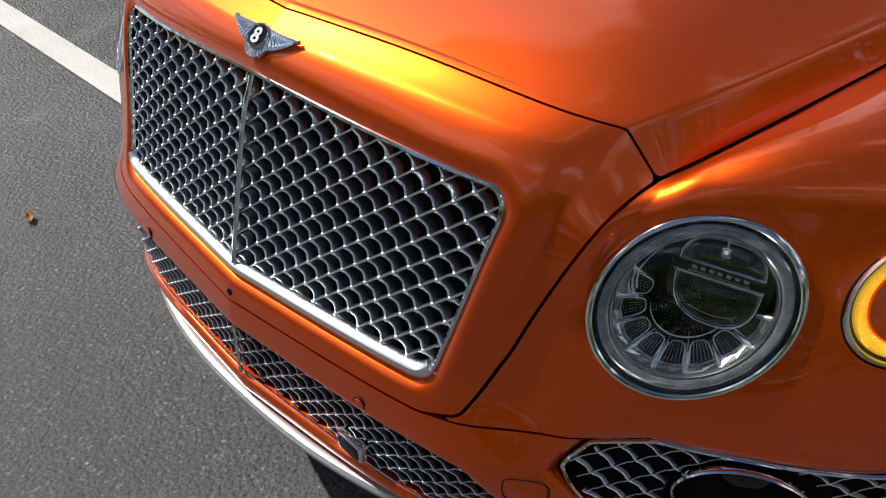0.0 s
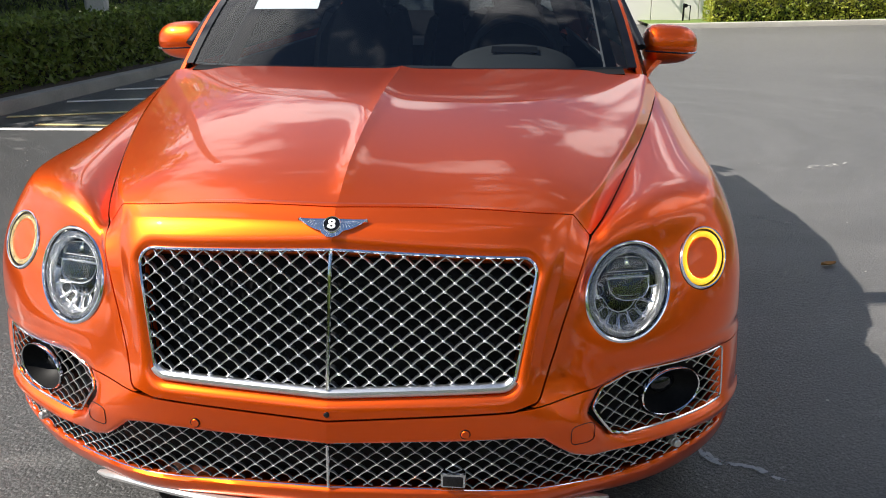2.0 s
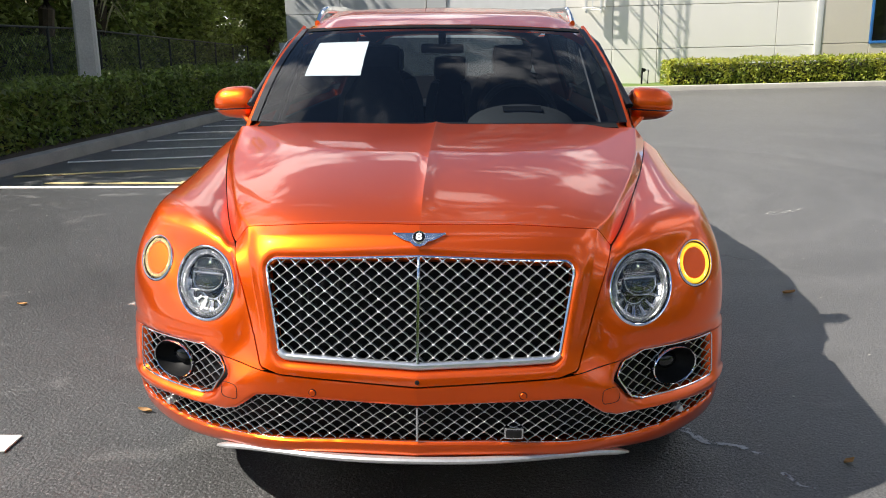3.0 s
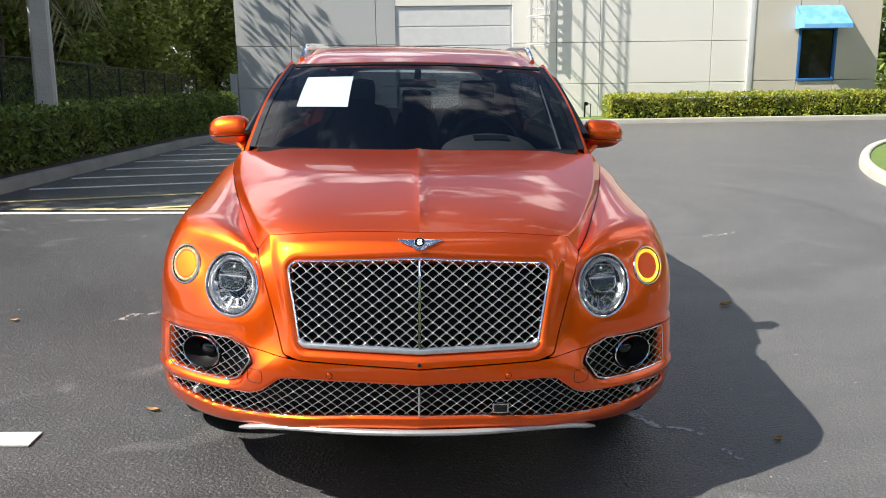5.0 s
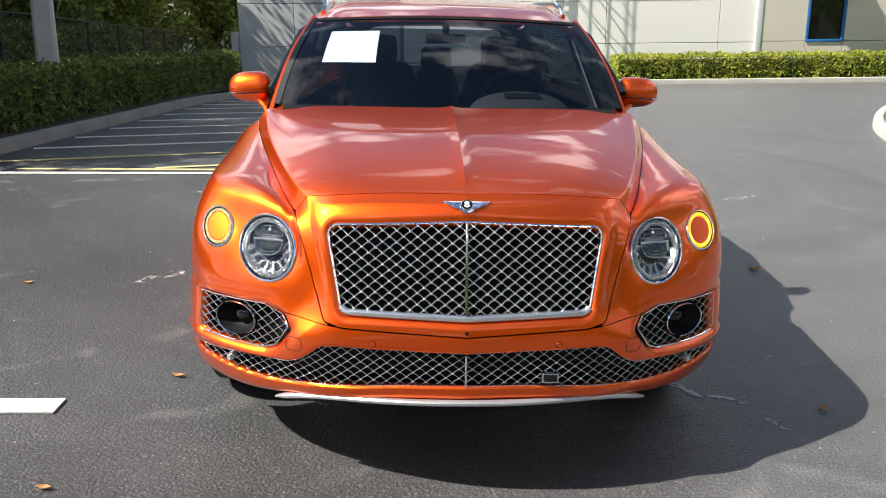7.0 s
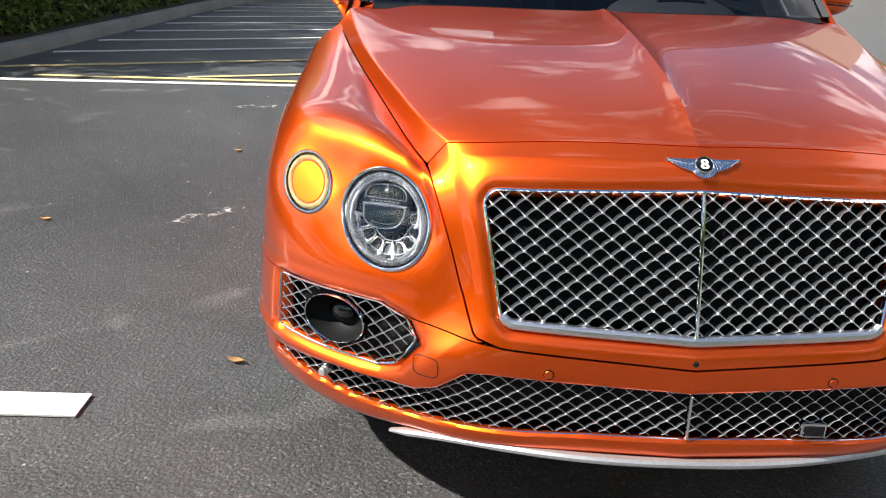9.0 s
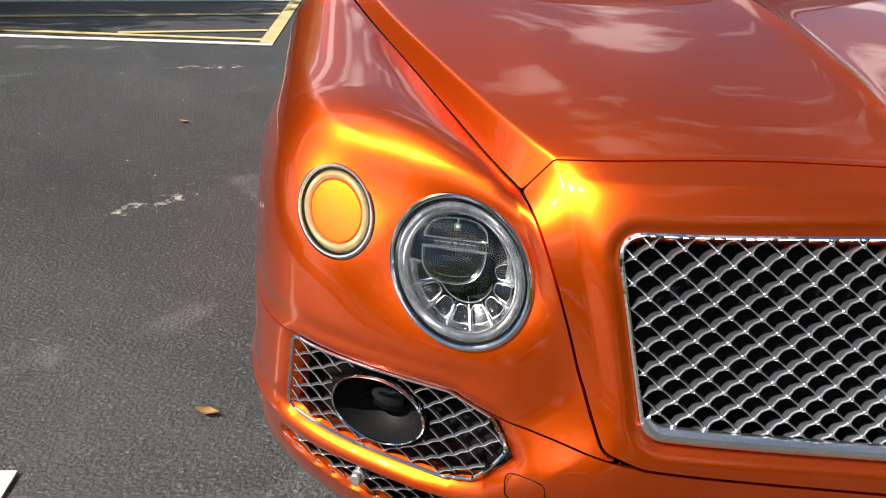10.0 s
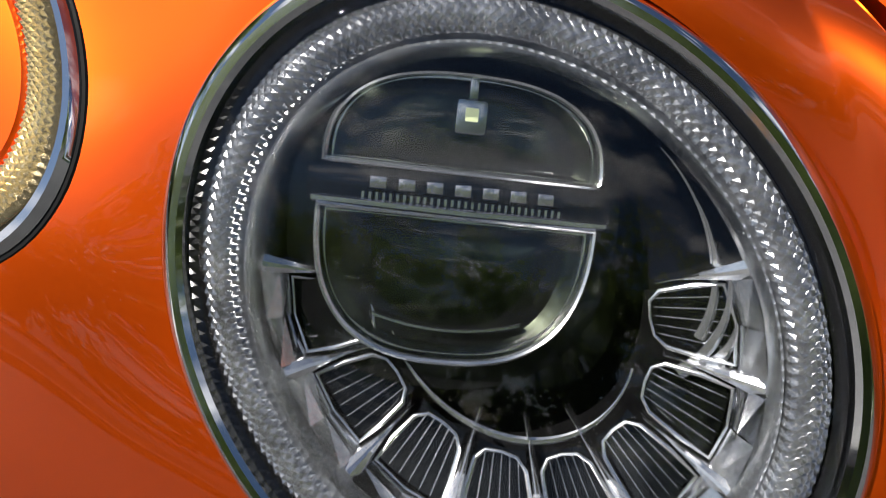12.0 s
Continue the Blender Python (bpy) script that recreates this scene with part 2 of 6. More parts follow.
PAINT = car_paint()
CHROME = surface("chrome", (0.86, 0.87, 0.89), 0.07, 1.0, second=(0.8, 0.81, 0.84), scale=20, rough_vary=0.03)
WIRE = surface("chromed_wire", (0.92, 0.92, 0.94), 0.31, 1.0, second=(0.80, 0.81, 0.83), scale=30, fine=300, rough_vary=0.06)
# same chrome as WIRE, darkened for what the flanks mirror
WIRE_FLANK = surface("shaded_wire_flank", (0.33, 0.36, 0.42), 0.34, 0.95, second=(0.21, 0.23, 0.275), scale=40, fine=300)
GREY_TRIM = surface("grey_leather", (0.024, 0.025, 0.026), 0.55, second=(0.019, 0.02, 0.021), scale=30, fine=300, bump=0.0005)
SATIN = surface("satin_silver_trim", (0.62, 0.62, 0.62), 0.38, 0.75, second=(0.5, 0.5, 0.5), scale=9)
BLACK = surface("black_plastic", (0.007, 0.007, 0.008), 0.5, second=(0.012, 0.012, 0.012), scale=20, spec=0.1)
GLOSS_BLACK = surface("gloss_black", (0.004, 0.004, 0.005), 0.06, coat=0.0, second=(0.009, 0.009, 0.01), scale=12)
RUBBER = surface("tyre_rubber", (0.014, 0.014, 0.014), 0.8, second=(0.022, 0.021, 0.02), scale=14, fine=200, bump=0.0006)
CRYSTAL = surface("cut_reflector", (0.96, 0.97, 0.99), 0.24, 1.0, second=(0.72, 0.73, 0.76), scale=50, fine=260, rough_vary=0.06)
CLEAR_RIM = surface("clear_moulded_edge", (0.97, 0.98, 1.0), 0.26, 1.0, second=(0.80, 0.82, 0.85), scale=90, fine=300)
DARK_FACET = surface("dark_fluted_window", (0.045, 0.048, 0.05), 0.14, 0.9, second=(0.012, 0.013, 0.015), scale=60, fine=260)
BOWL = surface("lamp_reflector", (0.80, 0.81, 0.83), 0.14, 1.0, second=(0.45, 0.46, 0.48), scale=38, fine=160, rough_vary=0.08)
SMOKED = surface("smoked_lens_chamber", (0.13, 0.145, 0.11), 0.20, 1.0, second=(0.010, 0.012, 0.009), scale=45, fine=200)
LAMP_RING = surface("knurled_clear_ring", (0.74, 0.75, 0.77), 0.17, 0.9, 0.4, (0.40, 0.41, 0.43), 70, 420)
AMBER = surface("lit_amber_ring", (0.98, 0.60, 0.05), 0.25, 0.2, 0.8, (0.92, 0.48, 0.03), 70, 420, glow=0.5)
PALE_AMBER = surface("pale_amber_ring", (0.94, 0.82, 0.54), 0.20, 0.8, 0.6, (0.86, 0.68, 0.36), 50, 420, glow=0.06)
LED = surface("led", (0.75, 0.80, 0.5), 0.3, second=(0.7, 0.78, 0.45), glow=0.5)
LENS = glazing("lens_glass", (0.95, 0.97, 0.95), 0.05)
CLEAR = glazing("clear_cover", (0.985, 0.985, 0.985), 0.055)
SCREEN = glazing("tinted_windscreen", (0.46, 0.53, 0.57), 0.065)
REAR_GLASS = glazing("tinted_rear_glass", (0.15, 0.17, 0.18), 0.06)
PRIVACY = glazing("dark_side_glass", (0.06, 0.07, 0.08), 0.06)
LEATHER = surface("dark_leather", (0.016, 0.016, 0.02), 0.5, second=(0.028, 0.027, 0.03), scale=25, fine=500, bump=0.0004)
PAPER = surface("white_paper", (0.86, 0.87, 0.88), 0.7, second=(0.82, 0.83, 0.85), scale=10)
ENAMEL = surface("white_enamel", (0.85, 0.85, 0.85), 0.3, coat=0.5)
MIRROR = surface("mirror_glass", (0.9, 0.9, 0.9), 0.01, 1.0)
ASPHALT = asphalt_material()
WHITE_LINE = surface("white_road_paint", (0.72, 0.71, 0.67), 0.75, second=(0.55, 0.54, 0.50), scale=5, fine=90, bump=0.0015)
YELLOW_LINE = surface("yellow_road_paint", (0.62, 0.50, 0.20), 0.75, second=(0.42, 0.37, 0.22), scale=3, fine=90, bump=0.0015)
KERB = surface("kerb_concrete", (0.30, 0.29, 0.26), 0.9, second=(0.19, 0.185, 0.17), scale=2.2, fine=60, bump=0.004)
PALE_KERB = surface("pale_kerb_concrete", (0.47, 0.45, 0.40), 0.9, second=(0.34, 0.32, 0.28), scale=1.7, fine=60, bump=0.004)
WALL_PAINT = surface("cream_wall_paint", (0.88, 0.85, 0.78), 0.85, second=(0.84, 0.81, 0.74), scale=0.6, fine=50, bump=0.0015)
WALL_TAN = surface("tan_wall_paint", (0.66, 0.60, 0.50), 0.85, second=(0.61, 0.56, 0.47), scale=0.6, fine=50, bump=0.0015)
WALL_GREY = surface("grey_wall_paint", (0.52, 0.53, 0.52), 0.85, second=(0.47, 0.48, 0.47), scale=0.6, fine=50, bump=0.0015)
WHITE_METAL = surface("white_painted_metal", (0.78, 0.78, 0.76), 0.45, second=(0.70, 0.70, 0.68), scale=4)
BLUE = surface("blue_awning_canvas", (0.22, 0.46, 0.70), 0.7, second=(0.08, 0.29, 0.64), scale=4, fine=200, bump=0.0006)
BLUE_FRAME = surface("blue_painted_frame", (0.03, 0.16, 0.45), 0.4, second=(0.03, 0.14, 0.38), scale=6)
DARK_PANE = surface("dark_window_pane", (0.008, 0.009, 0.01), 0.06, second=(0.012, 0.012, 0.014))
POLE = surface("weathered_concrete_pole", (0.58, 0.57, 0.54), 0.85, second=(0.42, 0.41, 0.39), scale=2.0, fine=40, bump=0.003)
FENCE = surface("dark_green_fence_wire", (0.014, 0.02, 0.018), 0.6, second=(0.02, 0.026, 0.024), scale=5)
BARK = surface("bark", (0.10, 0.075, 0.05), 0.9, second=(0.06, 0.045, 0.03), scale=6, fine=40, bump=0.01)
LEAF = surface("hedge_leaf", (0.135, 0.205, 0.037), 0.42, second=(0.17, 0.21, 0.05), scale=1.2, fine=9, island=0.55)
LEAF_YELLOW = surface("variegated_leaf", (0.52, 0.50, 0.07), 0.5, second=(0.20, 0.27, 0.04), scale=1.5, fine=6, island=0.5)
LEAF_TREE = surface("tree_leaf", (0.19, 0.27, 0.06), 0.42, second=(0.25, 0.31, 0.09), scale=0.5, fine=4, island=0.55)
FROND = surface("palm_frond", (0.24, 0.25, 0.11), 0.55, second=(0.30, 0.27, 0.13), scale=0.8, fine=5, island=0.4)
for leaf_material in (LEAF, LEAF_YELLOW, LEAF_TREE, FROND):
    leafy(leaf_material)
HEDGE_FILLER = surface("dark_hedge_filler", (0.03, 0.03, 0.018), 0.9, second=(0.02, 0.024, 0.012), scale=3, fine=20)
SOIL = surface("mulch", (0.035, 0.026, 0.018), 0.95, second=(0.06, 0.045, 0.03), scale=6, fine=60, bump=0.01)
GRASS = surface("lawn", (0.13, 0.19, 0.035), 0.8, second=(0.09, 0.15, 0.03), scale=2, fine=50, bump=0.01)
DRY_LEAF = surface("dry_leaf", (0.42, 0.22, 0.06), 0.7, second=(0.3, 0.15, 0.05), scale=30, vary=0.3)

# ---- building helpers ----
class Geo:
    """Collects vertices and faces of one part."""

    def __init__(self):
        self.v, self.f, self.sharp = [], [], False

    def add(self, verts, faces):
        k = len(self.v)
        self.v += [tuple(map(float, p)) for p in verts]
        self.f += [tuple(i + k for i in f) for f in faces]
        return self

    def box(self, lo, hi, bevel=0.0, m=None):
        bm = bmesh.new()
        bmesh.ops.create_cube(bm, size=1)
        lo, hi = Vector(lo), Vector(hi)
        for v in bm.verts:
            v.co = Vector(((lo[i] + hi[i]) / 2 + v.co[i] * (hi[i] - lo[i]) for i in range(3)))
        if bevel:
            bmesh.ops.bevel(bm, geom=bm.edges[:], offset=bevel, segments=2, affect="EDGES", profile=0.6)
        if m is not None:
            bmesh.ops.transform(bm, matrix=m, verts=bm.verts)
        bm.verts.index_update()
        self.add([v.co for v in bm.verts], [[v.index for v in f.verts] for f in bm.faces])
        bm.free()
        return self

    def lathe(self, profile, n=48, m=None, a0=0.0, a1=360.0):
        """Turns a profile of (radius, height) about z."""
        whole = abs(a1 - a0) >= 359.9
        steps = n if whole else n + 1
        m = m or Matrix()
        pts = []
        for i in range(steps):
            a = radians(a0 + (a1 - a0) * i / n)
            pts += [m @ Vector((r * math.cos(a), r * math.sin(a), h)) for r, h in profile]
        k = len(profile)
        faces = []
        for i in range(n):
            j = (i + 1) % steps
            faces += [(i * k + p, j * k + p, j * k + p + 1, i * k + p + 1) for p in range(k - 1)]
        return self.add(pts, faces)

    def tube(self, path, radius, n=8, closed=False, flat=1.0, up=(0, 0, 1)):
        """A round or flattened bar along a path; radius may be a list."""
        path = [Vector(p) for p in path]
        count = len(path)
        radii = radius if isinstance(radius, (list, tuple)) else [radius] * count
        pts = []
        for i, p in enumerate(path):
            a = path[(i - 1) % count] if closed or i else p
            b = path[(i + 1) % count] if closed or i < count - 1 else p
            t = (b - a).normalized()
            side = t.cross(Vector(up))
            side = side.normalized() if side.length > 1e-6 else Vector((1, 0, 0))
            over = side.cross(t)
            pts += [p + side * (math.cos(w) * radii[i]) + over * (math.sin(w) * radii[i] * flat) for w in (math.tau * s / n for s in range(n))]
        faces = []
        for i in range(count if closed else count - 1):
            j = (i + 1) % count
            faces += [(i * n + s, i * n + (s + 1) % n, j * n + (s + 1) % n, j * n + s) for s in range(n)]
        if not closed:
            faces += [tuple(range(n))[::-1], tuple((count - 1) * n + s for s in range(n))]
        return self.add(pts, faces)

    def knurl(self, profile, n, high, m):
        """A turned ring pressed into a lattice of small pyramids."""
        k = len(profile)
        pts = []
        for i in range(n):
            a = math.tau * i / n
            for j, (r, h) in enumerate(profile):
                lift = high if (i + j) % 2 and 0 < j < k - 1 else 0.0
                pts.append(m @ Vector((r * math.cos(a), r * math.sin(a), h + lift)))
        faces = []
        for i in range(n):
            w = (i + 1) % n
            for j in range(k - 1):
                a, b, c, d = i * k + j, w * k + j, w * k + j + 1, i * k + j + 1
                faces += [(a, b, d), (b, c, d)] if (i + j) % 2 else [(a, b, c), (a, c, d)]
        return self.add(pts, faces)

    def patch(self, rows):
        """A sheet through a grid of points."""
        w = len(rows[0])
        pts = [p for r in rows for p in r]
        return self.add(pts, [(i * w + j, i * w + j + 1, (i + 1) * w + j + 1, (i + 1) * w + j) for i in range(len(rows) - 1) for j in range(w - 1)])

    def slab(self, rows, thick):
        """A sheet with thickness along its own normal."""
        g = np.array([[tuple(p) for p in r] for r in rows], float)
        nrm = np.cross(np.gradient(g, axis=0), np.gradient(g, axis=1))
        nrm /= np.linalg.norm(nrm, axis=-1, keepdims=True) + 1e-12
        h, w = g.shape[:2]
        low = g - nrm * thick
        ids = np.arange(h * w).reshape(h, w)
        faces = [(ids[i, j], ids[i, j + 1], ids[i + 1, j + 1], ids[i + 1, j]) for i in range(h - 1) for j in range(w - 1)]
        faces += [tuple(h * w + q for q in f[::-1]) for f in faces]
        rim = list(ids[0, :]) + list(ids[1:, -1]) + list(ids[-1, -2::-1]) + list(ids[-2:0:-1, 0])
        for a, b in zip(rim, rim[1:] + rim[:1]):
            faces.append((b, a, a + h * w, b + h * w))
        return self.add(np.concatenate([g.reshape(-1, 3), low.reshape(-1, 3)]), faces)

    def mirrored(self):
        g = Geo()
        g.v = [(-x, y, z) for x, y, z in self.v]
        g.f = [f[::-1] for f in self.f]
        return g

    def moved(self, m):
        self.v = [tuple(m @ Vector(p)) for p in self.v]
        return self


def part(name, geo, material, parent=None, label="", smooth=30.0):
    """Links collected geometry as one mesh object, under a thing or a part. smooth: degrees past which an edge stays sharp."""
    me = bpy.data.meshes.new(name)
    me.from_pydata(geo.v, [], [tuple(int(i) for i in f) for f in geo.f])
    me.materials.append(material)
    me.validate()
    if smooth:
        me.polygons.foreach_set("use_smooth", [True] * len(me.polygons))
        me.set_sharp_from_angle(angle=radians(smooth))
    ob = new(name, me)
    if parent is not None:
        ob.parent = parent
    if label:
        tagged(ob, label)
    return ob


def thing(name, label, category, m=None, group="", kind=""):
    ob = new(name)
    ob.empty_display_size = 0.1
    if m is not None:
        ob.matrix_world = m
    return tagged(ob, label, category, group, kind)


def sd_poly(x, z, pts):
    """Signed distance to a closed outline in the plane, minus inside."""
    d2, sign = np.full(np.shape(x), 1e9), np.ones(np.shape(x))
    for (ax, az), (bx, bz) in zip(pts, pts[1:] + pts[:1]):
        ex, ez, wx, wz = bx - ax, bz - az, x - ax, z - az
        t = np.clip((wx * ex + wz * ez) / (ex * ex + ez * ez + 1e-15), 0, 1)
        d2 = np.minimum(d2, (wx - ex * t) ** 2 + (wz - ez * t) ** 2)
        c = np.stack([z >= az, z < bz, ex * wz > ez * wx])
        sign = np.where(c.all(0) | (~c).all(0), -sign, sign)
    return sign * np.sqrt(d2)


def inset(pts, r):
    """The outline moved inwards by r."""
    area = sum(a[0] * b[1] - b[0] * a[1] for a, b in zip(pts, pts[1:] + pts[:1]))
    s, out = (1 if area > 0 else -1), []
    for i, p in enumerate(pts):
        a, b = np.array(pts[i - 1]), np.array(pts[(i + 1) % len(pts)])
        p = np.array(p)
        d1, d2 = (p - a) / np.linalg.norm(p - a), (b - p) / np.linalg.norm(b - p)
        n1, n2 = s * np.array([-d1[1], d1[0]]), s * np.array([-d2[1], d2[0]])
        n = (n1 + n2) / (1 + n1 @ n2)
        out.append(tuple(p + n * r))
    return out


def rounded_outline(pts, r, n=7):
    """Points along an outline with rounded corners."""
    out, core = [], inset(pts, r)
    for i, c in enumerate(core):
        a, p, b = np.array(pts[i - 1]), np.array(pts[i]), np.array(pts[(i + 1) % len(pts)])
        for q, away in ((0, a), (1, b)):
            d = (away - p) / np.linalg.norm(away - p)
            t = np.dot(np.array(c) - p, d)
            foot = p + d * t
            w = math.atan2(*(foot - np.array(c))[::-1])
            if q == 0:
                w0 = w
        turn = (w - w0 + math.pi) % math.tau - math.pi
        out += [(c[0] + r * math.cos(w0 + turn * k / (n - 1)), c[1] + r * math.sin(w0 + turn * k / (n - 1))) for k in range(n)]
    return out


def resample(pts, step, closed=True):
    p = np.array(pts + pts[:1] if closed else pts, float)
    s = np.r_[0, np.cumsum(np.linalg.norm(np.diff(p, axis=0), axis=1))]
    n = max(3, int(round(s[-1] / step)))
    q = np.linspace(0, s[-1], n + 1)
    if closed:
        q = q[:-1]
    return np.stack([np.interp(q, s, p[:, k]) for k in range(p.shape[1])], 1)

# ---- the car ----
# The front skin of half the car, as profile curves from the chin over the nose to the foot of the windscreen.
# Each profile: (across, back, up), thirteen levels.
ARCH_Y, ARCH_Z, ARCH_R = 0.93, 0.37, 0.425
P0 = [(0, 0.16, 0.3), (0, -0.091, 0.33), (0, -0.111, 0.374), (0, -0.101, 0.45), (0, -0.098, 0.53), (0, -0.081, 0.6), (0, -0.036, 0.75), (0, 0.001, 0.886), (0, 0.0912, 0.9633), (0, 0.249, 1.021), (0, 0.549, 1.076), (0, 0.9, 1.115), (0, 1.21, 1.132)]
P1 = [(0.22, 0.17, 0.295), (0.22, -0.073, 0.327), (0.221, -0.095, 0.371), (0.22, -0.088, 0.45), (0.22, -0.083, 0.53), (0.21, -0.067, 0.602), (0.215, -0.02, 0.75), (0.226, 0.011, 0.882), (0.25, 0.1165, 0.9635), (0.255, 0.249, 1.01), (0.27, 0.55, 1.063), (0.29, 0.9, 1.104), (0.31, 1.235, 1.132)]
P2 = [(0.42, 0.22, 0.285), (0.42, -0.035, 0.309), (0.425, -0.065, 0.359), (0.423, -0.07, 0.449), (0.422, -0.068, 0.531), (0.376, -0.049, 0.609), (0.407, -0.006, 0.742), (0.433, 0.032, 0.87), (0.43, 0.134, 0.947), (0.439, 0.248, 0.999), (0.476, 0.549, 1.054), (0.525, 0.899, 1.097), (0.57, 1.285, 1.131)]
P3 = [(0.56, 0.28, 0.275), (0.555, 0.046, 0.292), (0.557, 0.022, 0.344), (0.551, -0.003, 0.439), (0.533, -0.03, 0.531), (0.419, -0.03, 0.591), (0.454, 0.032, 0.739), (0.485, 0.079, 0.865), (0.5037, 0.165, 0.9405), (0.561, 0.249, 0.964), (0.6576, 0.549, 1.0078), (0.755, 0.899, 1.0477), (0.8283, 1.325, 1.108)]
P4 = [(0.66, 0.34, 0.26), (0.646, 0.105, 0.271), (0.646, 0.078, 0.334), (0.631, 0.049, 0.44), (0.615, 0.022, 0.533), (0.447, 0.001, 0.61), (0.491, 0.049, 0.754), (0.53, 0.095, 0.864), (0.545, 0.173, 0.887), (0.5852, 0.249, 0.9103), (0.6774, 0.549, 0.968), (0.7788, 0.899, 1.017), (0.857, 1.27, 1.062)]
P5 = [(0.76, 0.42, 0.255), (0.754, 0.184, 0.259), (0.755, 0.144, 0.328), (0.749, 0.125, 0.429), (0.739, 0.107, 0.52), (0.669, 0.088, 0.63), (0.633, 0.124, 0.751), (0.624, 0.17, 0.861), (0.62, 0.196, 0.916), (0.647, 0.256, 0.949), (0.733, 0.559, 0.984), (0.825, 0.899, 1.013), (0.893, 1.27, 1.037)]
P6 = [(0.88, 0.5, 0.251), (0.875, 0.326, 0.26), (0.883, 0.256, 0.319), (0.887, 0.223, 0.428), (0.878, 0.209, 0.53), (0.844, 0.189, 0.63), (0.819, 0.211, 0.747), (0.809, 0.272, 0.847), (0.8, 0.318, 0.926), (0.817, 0.393, 0.973), (0.847, 0.619, 0.98), (0.892, 0.899, 0.99), (0.938, 1.269, 1.001)]
P7 = [(.935, .530, .246), (.958, .445, .258), (.965, .395, .322), (.966, .366, .429), (.962, .352, .530), (.951, .334, .631), (.940, .318, .739), (.939, .358, .822), (.933, .425, .890), (.937, .543, .913), (.954, .728, .918), (.980, .929, .909), (.996, 1.249, .896)]
P8 = [(.975, .519, .260), (.976, .510, .303), (.974, .505, .370), (.978, .510, .436), (.981, .533, .522), (.985, .586, .620), (.988, .668, .706), (.991, .756, .760), (.991, .856, .790), (.992, .960, .798), (.983, 1.079, .778), (.975, 1.238, .667), (.979, 1.351, .429)]


def toward(a, b, k):
    return [tuple(p + (q - p) * k for p, q in zip(u, v)) for u, v in zip(a, b)]


def tightened(col):
    """Adds two levels close to the bonnet seam, for a sharp lip."""
    c = [Vector(p) for p in col]
    return [tuple(p) for p in c[:8] + [c[7].lerp(c[8], .72), c[8], c[8].lerp(c[9], .12)] + c[9:]]


LEVELS = [0, 1, 2, 3, 4, 5, 6, 7, 7.72, 8, 8.12, 9, 10, 11, 12]
COLUMNS = [tightened(p) for p in (P0, P1, P2, P3, P4, P5, P6, P7, P8)]
NET = np.array(COLUMNS[:3] + [toward(COLUMNS[3], COLUMNS[2], .08), COLUMNS[3], toward(COLUMNS[3], COLUMNS[4], .18)] + COLUMNS[4:], float)
FENDER_NET = np.array([P4, P5, P6, P7, P8], float)


def spline_weights(t, n):
    """Rows of weights that draw a smooth curve along n points."""
    w = np.zeros((len(t), n))
    i = np.clip(np.floor(t).astype(int), 0, n - 2)
    f = t - i
    for k, c in enumerate(((1 - f)**3 / 6, (3 * f**3 - 6 * f**2 + 4) / 6, (-3 * f**3 + 3 * f**2 + 3 * f + 1) / 6, f**3 / 6)):
        j = i + k - 1
        inside = (j >= 0) & (j < n)
        np.add.at(w, (np.where(inside)[0], j[inside]), c[inside])
        for r in np.where(j < 0)[0]:
            w[r, 0] += 2 * c[r]
            w[r, 1] -= c[r]
        for r in np.where(j >= n)[0]:
            w[r, n - 1] += 2 * c[r]
            w[r, n - 2] -= c[r]
    return w


def skin(us, vs):
    """The skin on a grid of column and level numbers."""
    us, vs = np.asarray(us, float), np.asarray(vs, float)
    up = spline_weights(vs, 15)
    joint = np.einsum("ai,bj,ijk->abk", spline_weights(us, 11), up, NET)
    level = np.interp(vs, range(15), LEVELS)
    # above the bumper the fender is a panel of its own, creased along the bonnet seam
    creased = joint.copy()
    inner = us <= 6
    creased[inner] = np.einsum("ai,bj,ijk->abk", spline_weights(us[inner], 7), up, NET[:7])
    creased[~inner] = np.einsum("ai,bj,ijk->abk", spline_weights(us[~inner] - 6, 5), spline_weights(level, 13), FENDER_NET)
    w = np.clip(level - 4.3, 0, 1)
    w = (w * w * (3 - 2 * w))[None, :, None]
    p = joint * (1 - w) + creased * w
    v = level[None, :]
    over = np.clip((v - 8.0) / 0.8, 0, 1)
    p[..., 2] += over * 0.010 * np.exp(-np.abs(p[..., 0]) / 0.022)
    return p


def uneven(counts):
    return np.concatenate([[0.0]] + [i + np.arange(1, n + 1) / n for i, n in enumerate(counts)])


US, VS = uneven([16, 14, 14, 4, 5, 6, 62, 62, 28, 16]), uneven([8, 12, 16, 20, 20, 36, 60, 50, 22, 12, 20, 16, 14, 14])
SKIN = skin(US, VS)


def lamp_frame(d, side=1):
    yaw, pitch = radians(d["yaw"]), radians(d["pitch"])
    n = Vector((math.sin(yaw) * math.cos(pitch), -math.cos(yaw) * math.cos(pitch), math.sin(pitch)))
    r = Vector((math.cos(yaw), math.sin(yaw), 0))
    u = n.cross(r)
    u = u if u.z > 0 else -u
    m = Matrix((r, u, r.cross(u))).transposed()
    # the rims are ovals: stretched from the outer top to the inner foot
    oval = Matrix(((1 + d["wide"], d["skew"], 0), (d["skew"], 1 - d["wide"], 0), (0, 0, 1)))
    return Matrix.Translation(d["at"]) @ (m @ oval).to_4x4()


